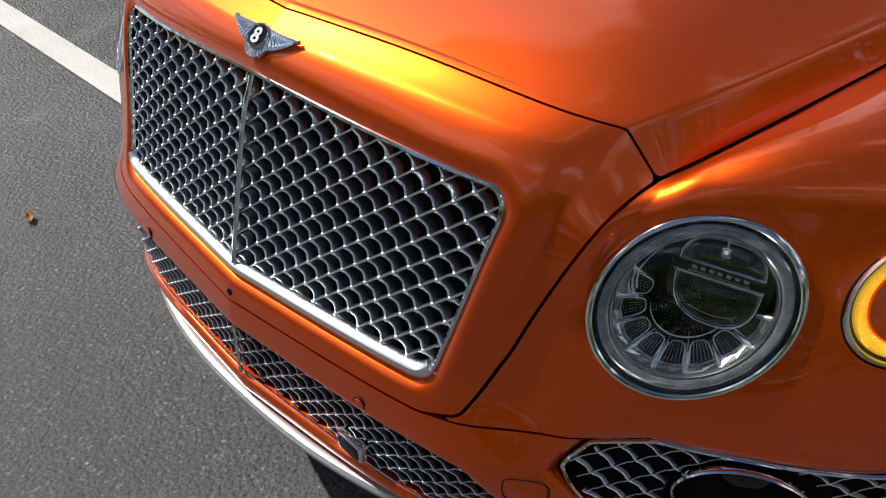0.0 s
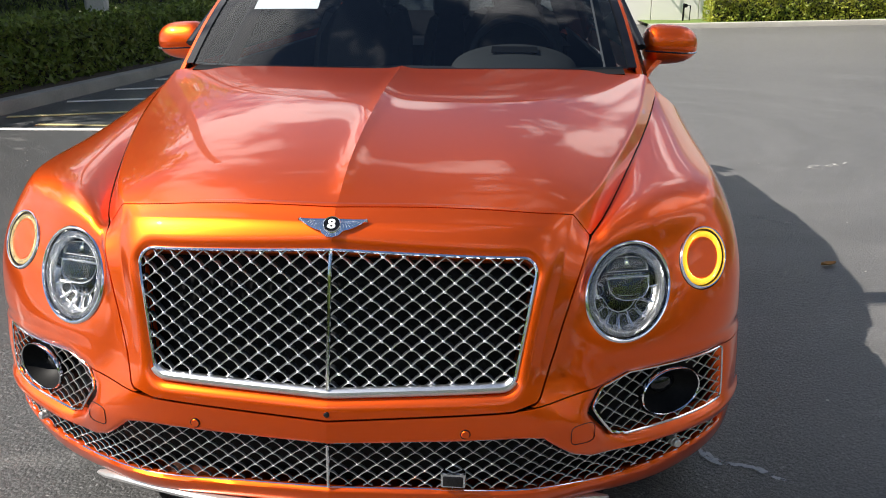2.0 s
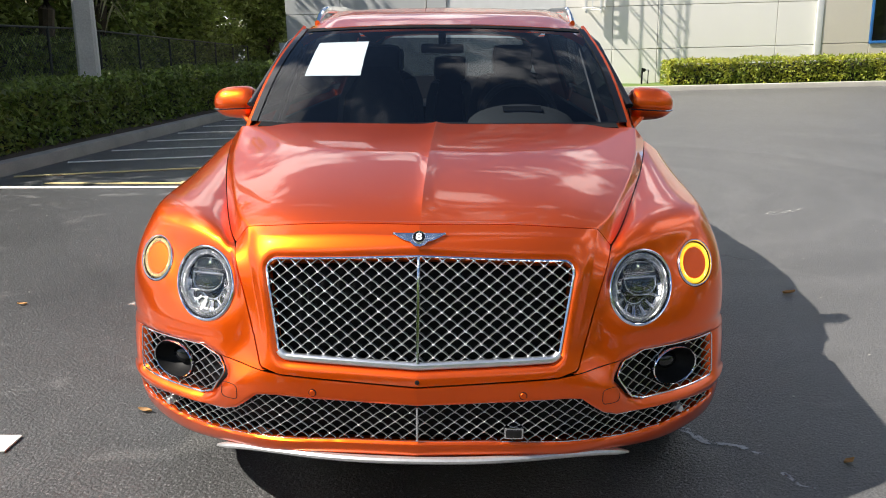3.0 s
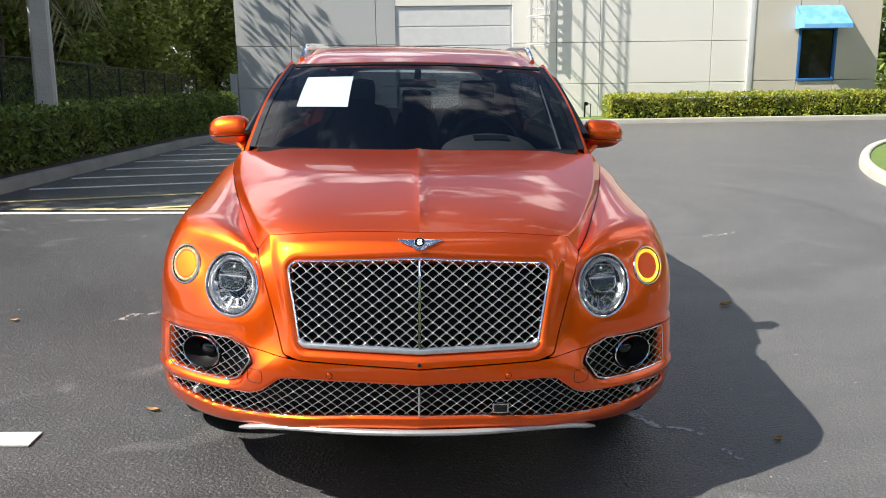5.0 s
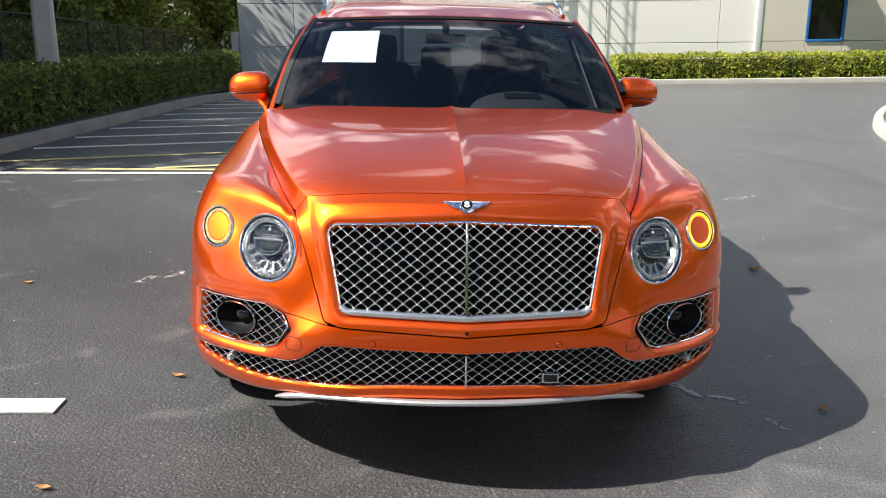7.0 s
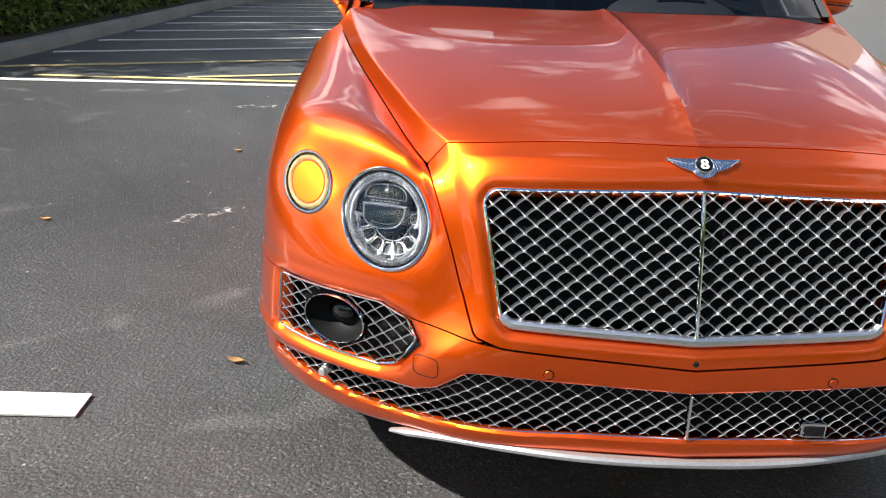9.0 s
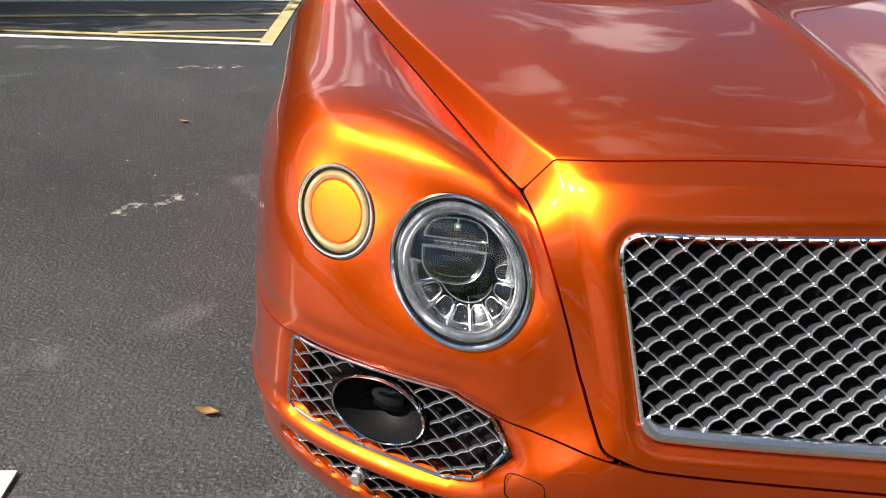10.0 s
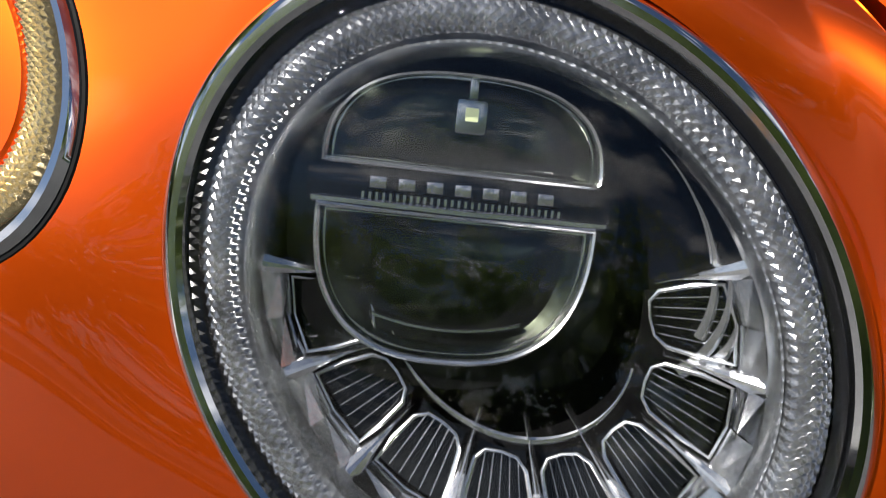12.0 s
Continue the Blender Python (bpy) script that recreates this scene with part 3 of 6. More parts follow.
LAMP = dict(at=(.630, .136, .7743), yaw=26.3, pitch=23.2, r=.1109, wide=.012, skew=.0926)
BLINKER = dict(at=(.8123, .2547, .817), yaw=31.1, pitch=29.9, r=.0706, wide=0.0, skew=.1337)
FOGLAMP = dict(at=(.739, .138, .537), yaw=29.5, pitch=2.2, r=.082, tall=.056, wide=0.0, skew=0.0)


def faired(p):
    """Bends the fender smoothly so that it meets both lamp rims, and stays where it is at its borders."""
    level = np.interp(VS, range(15), LEVELS)
    outer = US >= 6
    g = p[outer]
    n = np.cross(np.gradient(g, axis=0), np.gradient(g, axis=1))
    n /= np.linalg.norm(n, axis=-1, keepdims=True) + 1e-12
    n = n if n[10, 100, 1] < 0 else -n
    flat, flat_n = g.reshape(-1, 3), n.reshape(-1, 3)
    at, push = [], []
    for d in (LAMP, BLINKER):
        m = np.array(lamp_frame(d))
        for a in np.linspace(0, math.tau, 40, endpoint=False):
            q = m[:3, 3] + m[:3, :3] @ np.array([math.cos(a), math.sin(a), 0]) * (d["r"] + .004)
            k = np.argmin(((flat - q) ** 2).sum(1) - .98 * ((flat - q) @ m[:3, 2]) ** 2)
            at.append(flat[k])
            push.append((q - flat[k]) @ flat_n[k])
    u, v = np.meshgrid(US[outer], level, indexing="ij")
    still = ((u < 6.02) | (u > 9.2) | (level < 4.6)[None, :] | (level > 9.6)[None, :])
    for k in np.where(still.ravel())[0][::97]:
        at.append(flat[k])
        push.append(0.0)
    at, push = np.array(at), np.array(push)
    gap = np.linalg.norm(at[:, None] - at[None], axis=-1)
    size = len(at)
    system = np.zeros((size + 4, size + 4))
    system[:size, :size] = gap ** 3 + np.eye(size) * 2e-6
    system[:size, size], system[:size, size + 1:] = 1, at
    system[size, :size], system[size + 1:, :size] = 1, at.T
    w = np.linalg.lstsq(system, np.r_[push, np.zeros(4)], rcond=None)[0]
    field = np.concatenate([np.linalg.norm(c[:, None] - at[None], axis=-1) ** 3 @ w[:size] + w[size] + c @ w[size + 1:] for c in np.array_split(flat, 24)])
    edge = np.clip((u - 6) / .2, 0, 1) * np.clip((9.6 - u) / .5, 0, 1) * np.clip((level - 4.2) / .5, 0, 1)[None, :] * np.clip((10.4 - level) / .8, 0, 1)[None, :]
    p = p.copy()
    p[outer] = g + n * (field.reshape(u.shape) * edge)[..., None]
    return p


SKIN = faired(SKIN)
FRONT = SKIN[:, :int(np.searchsorted(VS, 9.3))].reshape(-1, 3)
LEVEL = np.interp(VS, range(15), LEVELS)


def front_y(x, z):
    """How far back the skin lies at places seen from the front."""
    x, z = np.atleast_1d(np.abs(x)).astype(float), np.atleast_1d(z).astype(float)
    out = np.empty(len(x))
    for k in range(0, len(x), 400):
        d = (FRONT[None, :, 0] - x[k:k + 400, None]) ** 2 + (FRONT[None, :, 2] - z[k:k + 400, None]) ** 2
        near = np.argpartition(d, 8, axis=1)[:, :8]
        w = 1 / (np.take_along_axis(d, near, 1) + 1e-7)
        y = FRONT[near, 1]
        y = np.where(y > y.min(1, keepdims=True) + 0.08, y.min(1, keepdims=True), y)
        out[k:k + 400] = (w * y).sum(1) / w.sum(1)
    return out


def normals(p):
    n = np.cross(np.gradient(p, axis=0), np.gradient(p, axis=1))
    return n / (np.linalg.norm(n, axis=-1, keepdims=True) + 1e-12)


SKIN_N = normals(SKIN)
if SKIN_N[20, 100, 1] > 0:
    SKIN_N = -SKIN_N

# Outlines in the front plane: across, up.
GRILLE = [(-.3, .893), (0, .889), (.432, .870), (.383, .612), (0, .600), (-.3, .606)]
SHELL = [(-.3, .559), (0, .553), (.385, .571), (.438, .586), (.452, .625), (.491, .750), (.527, .855), (.556, .935), (.5, 1.3), (-.3, 1.3)]
FOG = [(.880, .598), (.640, .602), (.578, .580), (.556, .545), (.602, .480), (.640, .462), (.775, .456), (.892, .459)]
CHIN = [(-.3, .503), (0, .501), (.40, .512), (.452, .507), (.515, .455), (.560, .436), (.640, .428), (.760, .418), (.905, .404), (.905, .380), (.800, .362), (.700, .352), (.600, .354), (.450, .376), (.2, .394), (0, .398), (-.3, .40)]


def lamp_distance(p, d):
    m = np.array(lamp_frame(d).inverted())
    q = p @ m[:3, :3].T + m[:3, 3]
    dist = np.hypot(q[..., 0], q[..., 1]) - d["r"]
    return np.where(np.abs(q[..., 2]) < 0.12, dist, 1.0)


def hole(pts, r):
    return sd_poly(SKIN[..., 0], SKIN[..., 2], inset(pts, r)) - r


front_only = np.broadcast_to(LEVEL[None, :] < 8.05, SKIN.shape[:2])
D_GRILLE = np.where(front_only, hole(GRILLE, .03), 1.0)
D_FOG = np.where(front_only, hole(FOG, .012), 1.0)
D_CHIN = np.where(front_only, sd_poly(SKIN[..., 0], SKIN[..., 2], CHIN), 1.0)
D_SHELL = sd_poly(SKIN[..., 0], SKIN[..., 2], inset(SHELL, .02)) - .02
D_LAMP = lamp_distance(SKIN, LAMP)
D_BLINK = lamp_distance(SKIN, BLINKER)
U, V = np.meshgrid(US, LEVEL, indexing="ij")
step_u = np.linalg.norm(np.gradient(SKIN, US, axis=0), axis=-1)
step_v = np.linalg.norm(np.gradient(SKIN, LEVEL, axis=1), axis=-1)
GAP = 0.0022
upper_seam = np.clip((SKIN[..., 2] - .66) / .10, 0, 1)
D_SHELL = D_SHELL * (1 - upper_seam) + (U - 6) * step_u * upper_seam
SEAM = np.interp(SKIN[..., 0], [0, .40, .56, .70, .90, 1.0], [.553, .573, .588, .606, .606, .600])


def rolled(p, n, d, r):
    """Rolls the skin inwards round an opening, over a radius r."""
    k = np.clip(1 - d / r, 0, 0.999)
    return p - n * (r * (1 - np.sqrt(1 - k**2)))[..., None]


BODY = SKIN.copy()
for dist, radius in ((D_GRILLE, .028), (D_FOG, .030), (D_CHIN, .010)):
    BODY = rolled(BODY, SKIN_N, np.where(dist > -.02, np.maximum(dist, 0), 0), radius)
# a soft shelf over the fog opening and a raised shoulder along the blade below it
shelf = np.exp(-((SKIN[..., 2] - .632) / .018) ** 2) * np.clip((SKIN[..., 0] - .56) / .06, 0, 1) * (V < 7)
BODY -= SKIN_N * (0.004 * shelf)[..., None]
blade = np.exp(-((SKIN[..., 2] - .440) / .016) ** 2) * np.clip((SKIN[..., 0] - .60) / .08, 0, 1) * (V < 6)
BODY += SKIN_N * (0.008 * blade)[..., None]


def eased(x):
    x = np.clip(x, 0, 1)
    return x * x * (3 - 2 * x)


def creased(p, path, high, wide, where, fade):
    """Breaks the skin along a line given in columns and levels: flat behind the line, swelling out before it."""
    a = np.array(path, float)
    t = np.linspace(0, len(a) - 1, 160)
    us, ls = np.interp(t, range(len(a)), a[:, 0]), np.interp(t, range(len(a)), a[:, 1])
    i, j = np.interp(us, US, range(len(US))), np.interp(ls, LEVEL, range(len(LEVEL)))
    i0, j0 = np.clip(i.astype(int), 0, len(US) - 2), np.clip(j.astype(int), 0, len(LEVEL) - 2)
    fi, fj = (i - i0)[:, None], (j - j0)[:, None]
    line = (SKIN[i0, j0] * (1 - fi) + SKIN[i0 + 1, j0] * fi) * (1 - fj) + (SKIN[i0, j0 + 1] * (1 - fi) + SKIN[i0 + 1, j0 + 1] * fi) * fj
    far = np.full(SKIN.shape[:2], 1e9)
    for a0, b0 in zip(line, line[1:]):
        e = b0 - a0
        w = np.clip(((SKIN - a0) @ e) / (e @ e + 1e-12), 0, 1)
        far = np.minimum(far, np.linalg.norm(SKIN - a0 - w[..., None] * e, axis=-1))
    before = V < np.interp(U, a[:, 0], a[:, 1], right=99)
    shape = np.where(before, np.exp(-(far / (wide * 1.3)) ** 2), np.exp((.005 - np.sqrt(far ** 2 + .005 ** 2)) / wide))
    return p + SKIN_N * (where * fade * high * shape)[..., None]


BODY = creased(BODY, [(6, 8.0), (6.35, 7.86), (6.7, 7.78), (7.15, 7.87), (7.5, 7.91), (7.72, 7.94), (7.88, 8.07), (8.02, 8.17), (8.2, 8.40), (8.37, 9.05), (8.41, 9.95), (8.45, 11.6)], .0085, .035, (U > 6) & (V > 5.2), eased((U - 6) / .55) * eased((11.6 - V) / 2.6))
BODY = creased(BODY, [(-1, 7.62), (-.5, 7.63), (0, 7.64), (1.2, 7.68), (2.4, 7.73), (2.8, 7.75), (3.4, 7.79), (4, 7.86), (4.6, 7.93)], .0085, .030, (U < 6) & (V > 5.2) & (V < 8.05), eased((3.4 - U) / 1.7))


def cut(points, nrm, keep, rim=0.012, both=True):
    """The part of a grid where keep is positive, cut cleanly along its edge, with an edge turned inwards."""
    h, w = keep.shape
    g, index = Geo(), {}
    nv = []

    def corner(i, j):
        if (i, j) not in index:
            index[i, j] = len(g.v)
            g.v.append(tuple(points[i, j]))
            nv.append(nrm[i, j])
        return index[i, j]

    def between(a, b):
        key = (min(a, b), max(a, b))
        if key not in index:
            t = keep[a] / (keep[a] - keep[b])
            index[key] = len(g.v)
            g.v.append(tuple(points[a] * (1 - t) + points[b] * t))
            nv.append(nrm[a] * (1 - t) + nrm[b] * t)
        return index[key]

    inside = keep > 0
    some = inside[:-1, :-1] | inside[1:, :-1] | inside[:-1, 1:] | inside[1:, 1:]
    for i, j in zip(*np.where(some)):
        ring = [(i, j), (i + 1, j), (i + 1, j + 1), (i, j + 1)]
        face = []
        for a, b in zip(ring, ring[1:] + ring[:1]):
            if inside[a]:
                face.append(corner(*a))
            if inside[a] != inside[b]:
                face.append(between(a, b))
        if len(face) > 2:
            g.f.append(tuple(face))
    count = {}
    for f in g.f:
        for a, b in zip(f, f[1:] + f[:1]):
            count[min(a, b), max(a, b)] = count.get((min(a, b), max(a, b)), 0) + (1 if a < b else 10)
    edges = [((a, b) if c == 1 else (b, a)) for (a, b), c in count.items() if c in (1, 10)]
    edges = [(a, b) for a, b in edges if not (abs(g.v[a][0]) < 1e-4 and abs(g.v[b][0]) < 1e-4)]
    low = {}
    for a, b in edges:
        for q in (a, b):
            if q not in low:
                low[q] = (len(g.v), len(g.v) + 1)
                g.v += [g.v[q], tuple(np.array(g.v[q]) - nv[q] * rim)]
        g.f.append((low[b][0], low[a][0], low[a][1], low[b][1]))
    if both:
        m = g.mirrored()
        g.add(m.v, m.f)
    return g


car = thing("car", "orange metallic luxury SUV with chrome mesh grilles, parked on the asphalt", "car")
keep_hood = np.minimum.reduce([(V - 8) * step_v - GAP, (6 - U) * step_u - GAP, (12.0 - V) * step_v - 0.0])
hood = part("hood", cut(BODY, SKIN_N, np.where(V > 7, keep_hood, -1)), PAINT, car, "orange bonnet with a sharp centre crease")
keep_shell = np.minimum.reduce([-D_SHELL - GAP, D_GRILLE, (8 - V) * step_v - GAP * .4])
part("grille_surround", cut(BODY, SKIN_N, np.where((V > 3.9) & (U < 6.6), keep_shell, -1)), PAINT, car, "orange painted shell round the main grille")
keep_fender = np.minimum.reduce([np.where(V < 8, D_SHELL - GAP, 1.0), np.where(V >= 7.9, (U - 6) * step_u - GAP, 1.0), SKIN[..., 2] - SEAM - GAP * .6 + (V > 7) * 1.0, D_FOG, D_LAMP, D_BLINK])
half_fender = cut(BODY, SKIN_N, np.where(V > 4.0, keep_fender, -1), both=False)
part("front_fender", half_fender, PAINT, car, "orange front fender round the headlight")
part("front_fender", half_fender.mirrored(), PAINT, car, "orange front fender round the headlight")
keep_bumper = np.minimum.reduce([D_SHELL - GAP, SEAM - SKIN[..., 2] - GAP * .6, D_FOG, D_CHIN])
bumper = part("front_bumper", cut(BODY, SKIN_N, np.where(V < 7.0, keep_bumper, -1)), PAINT, car, "orange front bumper with wide lower opening")
# dark structure behind the gaps and openings
deep = SKIN - SKIN_N * 0.060
keep_inner = np.minimum(D_LAMP + .008, D_BLINK + .004)
part("inner_structure", cut(deep, SKIN_N, np.where((V > 0.6) & (V < 11.9) & (U < 9.4), keep_inner, -1), rim=0.02), BLACK, car, "matt black structure behind the grilles")


# --- grilles ---
def on_front(pts, back=0.0):
    p = np.array(pts, float)
    return [(x, y, z) for x, y, z in zip(p[:, 0], front_y(p[:, 0], p[:, 1]) + back, p[:, 1])]


def wire_runs(outline, r, slope, pitch, margin, phase=0.0, step=0.006, x0=0.0, clear=None):
    """Slanting lines inside an outline, as runs of (across, up, distance along)."""
    core = inset(outline, r)
    xs, zs = [p[0] for p in outline], [p[1] for p in outline]
    run = []
    for k in range(-80, 80):
        base = k * pitch + phase
        x = np.arange(max(x0, min(xs)), max(xs), step / math.hypot(1, slope))
        z = base + slope * x
        ok = (z > min(zs)) & (z < max(zs))
        ok &= (sd_poly(x, z, core) - r < -margin)
        if clear:
            ok &= np.hypot((x - clear[0]) / clear[2], (z - clear[1]) / clear[3]) > 1
        cuts = np.where(np.diff(np.r_[0, ok.astype(int), 0]))[0]
        run += [(x[a:b], z[a:b]) for a, b in zip(cuts[::2], cuts[1::2]) if b - a > 2]
    return run


def wire(x, z, back, cell, deep_y, thick, wave, slope):
    """One pressed ribbon of the mesh: its front edge comes forward at every crossing."""
    y = front_y(x, z) + back
    y = y + wave * (0.5 - 0.5 * np.cos(math.tau * x / (cell / 2)))
    c = thick / 2 / math.hypot(1, slope)
    dx, dz = -slope * c, c
    g = Geo()
    sharp = 0.62
    for a, b, d, e in zip(x, y, z, range(len(x))):
        g.v += [(a + dx * sharp, b, d + dz * sharp), (a + dx, b + deep_y * .16, d + dz), (a + dx, b + deep_y, d + dz),
                (a - dx, b + deep_y, d - dz), (a - dx, b + deep_y * .16, d - dz), (a - dx * sharp, b, d - dz * sharp)]
    n = 6
    for i in range(len(x) - 1):
        g.f += [(i * n + s, i * n + (s + 1) % n, (i + 1) * n + (s + 1) % n, (i + 1) * n + s) for s in range(n)]
    g.f += [tuple(range(n)), tuple((len(x) - 1) * n + s for s in range(n))[::-1]]
    return g


def mesh_wires(parent, outline, r, cell, rise, back, deep_y, thick, wave, x0, sides=(1, -1), clear=None):
    for slope in (rise / cell, -rise / cell):
        for x, z in wire_runs(outline, r, slope, rise, 0.0015, x0=x0, clear=clear):
            g = wire(x, z, back, cell, deep_y, thick, wave, slope)
            for s in sides:
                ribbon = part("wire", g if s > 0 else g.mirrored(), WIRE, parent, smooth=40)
                ribbon.data.materials.append(WIRE_FLANK)
                # dark reflections are put into the flanks' colour; the pressed front edge is polished
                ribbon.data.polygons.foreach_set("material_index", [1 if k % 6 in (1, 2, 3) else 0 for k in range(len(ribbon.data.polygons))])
    # pressed knuckles where the ribbons cross
    knuckles = Geo()
    h, r1 = cell / 2, thick * 1.2
    for x, z in wire_runs(outline, r, rise / cell, rise, 0.0070, x0=x0, clear=clear):
        for k in range(math.ceil(x.min() / h), math.floor(x.max() / h) + 1):
            zk = float(np.interp(k * h, x, z))
            yk = float(front_y(np.array([k * h]), np.array([zk]))[0]) + back
            m = Matrix.Translation((k * h, yk, zk)) @ Euler((radians(90), 0, 0)).to_matrix().to_4x4() @ Matrix.Diagonal((1.25, 1, 1, 1))
            knuckles.lathe([(0, .55 * r1), (.5 * r1, .46 * r1), (.86 * r1, .18 * r1), (r1, -.3 * r1)], 8, m)
    if len(sides) > 1:
        other = knuckles.mirrored()
        knuckles.add(other.v, other.f)
        tagged(part("wire_beading", knuckles, WIRE, parent, smooth=60), kind="stuff")


grille = part("grille", Geo().tube([(-.001, front_y(0, .889)[0] + .004, .889)] + on_front([(0, z) for z in np.linspace(.88, .615, 12)], .006), .0042, 8), CHROME, car, "chrome diamond mesh grille with a centre bar")
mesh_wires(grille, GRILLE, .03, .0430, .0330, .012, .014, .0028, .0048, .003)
outline = resample([p for p in rounded_outline(GRILLE, .03) if p[0] > -.05], .006, closed=False)
outline = outline[outline[:, 0] > 0.0]
rail = on_front(outline, .014)
ring_pts = rail + [(-x, y, z) for x, y, z in rail[::-1]]
part("grille_frame", Geo().tube(ring_pts, .0042, 8, closed=True, up=(0, 1, 0), flat=1.5), CHROME, grille, "polished chrome grille frame")
throat = [p for p in rounded_outline(inset(GRILLE, .0055), .0245) if p[0] > -.05]
throat = resample(throat, .008, closed=False)
throat = throat[throat[:, 0] > 0.0]
rows = []
for back in (.0165, .030, .058):
    half = on_front(throat, back)
    ring = half + [(-x, y, z) for x, y, z in half[::-1]]
    rows.append(ring + ring[:1])
part("grille_throat", Geo().patch(rows), BLACK, grille, "matt black throat behind the grille mesh", smooth=60)
sill = [p for p in rail if p[2] < .640 and p[0] < .384]
sill_path = [(-x, y + .002, z + .004) for x, y, z in sill] + [(x, y + .002, z + .004) for x, y, z in sill[::-1]]
sill_path = sorted(sill_path, key=lambda p: p[0])
part("grille_sill", Geo().tube(sill_path, .0115, 12, up=(0, 1, 0), flat=1.1), WIRE, grille, "broad bright chrome lower edge of the grille")

lower = part("lower_grille", Geo().tube(on_front([(0, z) for z in np.linspace(.497, .402, 6)], .004), .0035, 8), CHROME, car, "chrome mesh lower grille")
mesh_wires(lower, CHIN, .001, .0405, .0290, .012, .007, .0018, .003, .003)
chin_line = resample([p for p in CHIN if p[0] > -.01], .008, closed=False)
edge = on_front(chin_line, .010)
part("edge_trim", Geo().tube(edge + [(-x, y, z) for x, y, z in edge[::-1]], .0022, 6, closed=True, up=(0, 1, 0)), CHROME, lower)
sensor_y = front_y(.262, .418)[0]
sensor = Geo().box((.236, sensor_y - .004, .404), (.290, sensor_y + .02, .438), .006)
part("radar_cover", sensor, CHROME, lower, "chrome framed sensor cover")
part("radar_face", Geo().box((.241, sensor_y - .007, .409), (.285, sensor_y + .005, .433), .004), GLOSS_BLACK, lower)
for s in (1, -1):
    x, z = .770, .392
    y = front_y(x, z)[0]
    m = Matrix.Translation((s * x, y + .004, z)) @ Euler((radians(90), 0, radians(s * 28))).to_matrix().to_4x4()
    part("side_sensor", Geo().lathe([(0, .012), (.008, .012), (.010, .009), (.010, 0), (.012, 0), (.012, -.02)], 20, m), SATIN, lower)

for s in (1, -1):
    fog = part("fog_grille", Geo().tube([(s * x, y, z) for x, y, z in on_front(resample(rounded_outline(FOG, .012), .006), .016)], .0030, 6, closed=True, up=(0, 1, 0)), CHROME, car, "chrome mesh side intake")
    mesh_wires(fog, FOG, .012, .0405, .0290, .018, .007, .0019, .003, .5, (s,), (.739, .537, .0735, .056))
    m = lamp_frame(FOGLAMP)
    if s < 0:
        m = Matrix.Diagonal((-1, 1, 1, 1)) @ m
    oval = Matrix.Diagonal((1, FOGLAMP["tall"] / FOGLAMP["r"], 1, 1))
    r = FOGLAMP["r"]
    place = m @ Matrix.Translation((0, 0, .008)) @ oval
    lamp = part("fog_lamp", Geo().lathe([(r, -.006), (r, .001), (r * .975, .004), (r * .95, .002), (r * .94, -.004)], 56, place), CHROME, fog, "dark recessed fog lamp in a chrome ring")
    part("fog_cone", Geo().lathe([(r * .95, .001), (r * .9, -.010), (r * .72, -.034), (r * .5, -.046), (0, -.050)], 48, place), BLACK, fog)
    inner = place @ Matrix.Translation((.006, .004, -.040))
    part("fog_lens", Geo().lathe([(.034, -.006), (.034, .004), (.026, .010), (.012, .014), (0, .015)], 32, inner), DARK_PANE, fog)

# --- chin trim ---
lip = []
for x in np.linspace(-.612, .612, 61):
    a = abs(x)
    z = .343 - .012 * (a / .612) ** 2 - .050 * (a / .612) ** 5
    y = -.100 + .185 * (a / .612) ** 2.4
    lip.append((x, y, z))
part("chin_trim", Geo().tube(lip, [.0040 + .0060 * min(1, (0.612 - abs(p[0])) / .04) for p in lip], 10, up=(0, 1, 0), flat=1.35), SATIN, car, "satin silver skid trim under the bumper")
under = Geo().box((-.70, .42, .235), (.70, 4.6, .33), .03)
part("underbody", under, BLACK, car, "black underbody")

# --- small details on the bumper ---
for s in (1, -1):
    y = front_y(.287, .527)[0]
    m = Matrix.Translation((s * .287, y - .0005, .527)) @ Euler((radians(90), 0, radians(s * 8))).to_matrix().to_4x4()
    dot = part("parking_sensor", Geo().lathe([(0, .0020), (.0080, .0018), (.0088, .0008), (.0088, -.004)], 24, m), PAINT, car)
    part("sensor_gap", Geo().lathe([(.0088, .0006), (.0108, .0006), (.0108, -.002)], 24, m), BLACK, dot)
    loop = [(.535 + .026 * math.copysign(abs(math.cos(a)) ** .5, math.cos(a)), .505 + .022 * math.copysign(abs(math.sin(a)) ** .5, math.sin(a))) for a in np.linspace(0, math.tau, 48, endpoint=False)]
    path = [(s * x, y - .0004, z) for x, y, z in on_front(loop)]
    part("washer_cover_gap", Geo().tube(path, .0009, 5, closed=True, up=(0, 1, 0)), BLACK, car)
y = front_y(0, .567)[0]
part("nose_camera", Geo().lathe([(0, .003), (.004, .0026), (.0062, .001), (.0066, -.006)], 24, Matrix.Translation((0, y, .567)) @ Euler((radians(90), 0, 0)).to_matrix().to_4x4()), GLOSS_BLACK, car, "small black nose camera")

# --- winged badge, drawn as plain shapes ---
BADGE = Matrix.Translation((0, .0445, .9345)) @ Euler((radians(42), 0, 0)).to_matrix().to_4x4() @ Matrix.Scale(1.08, 4)


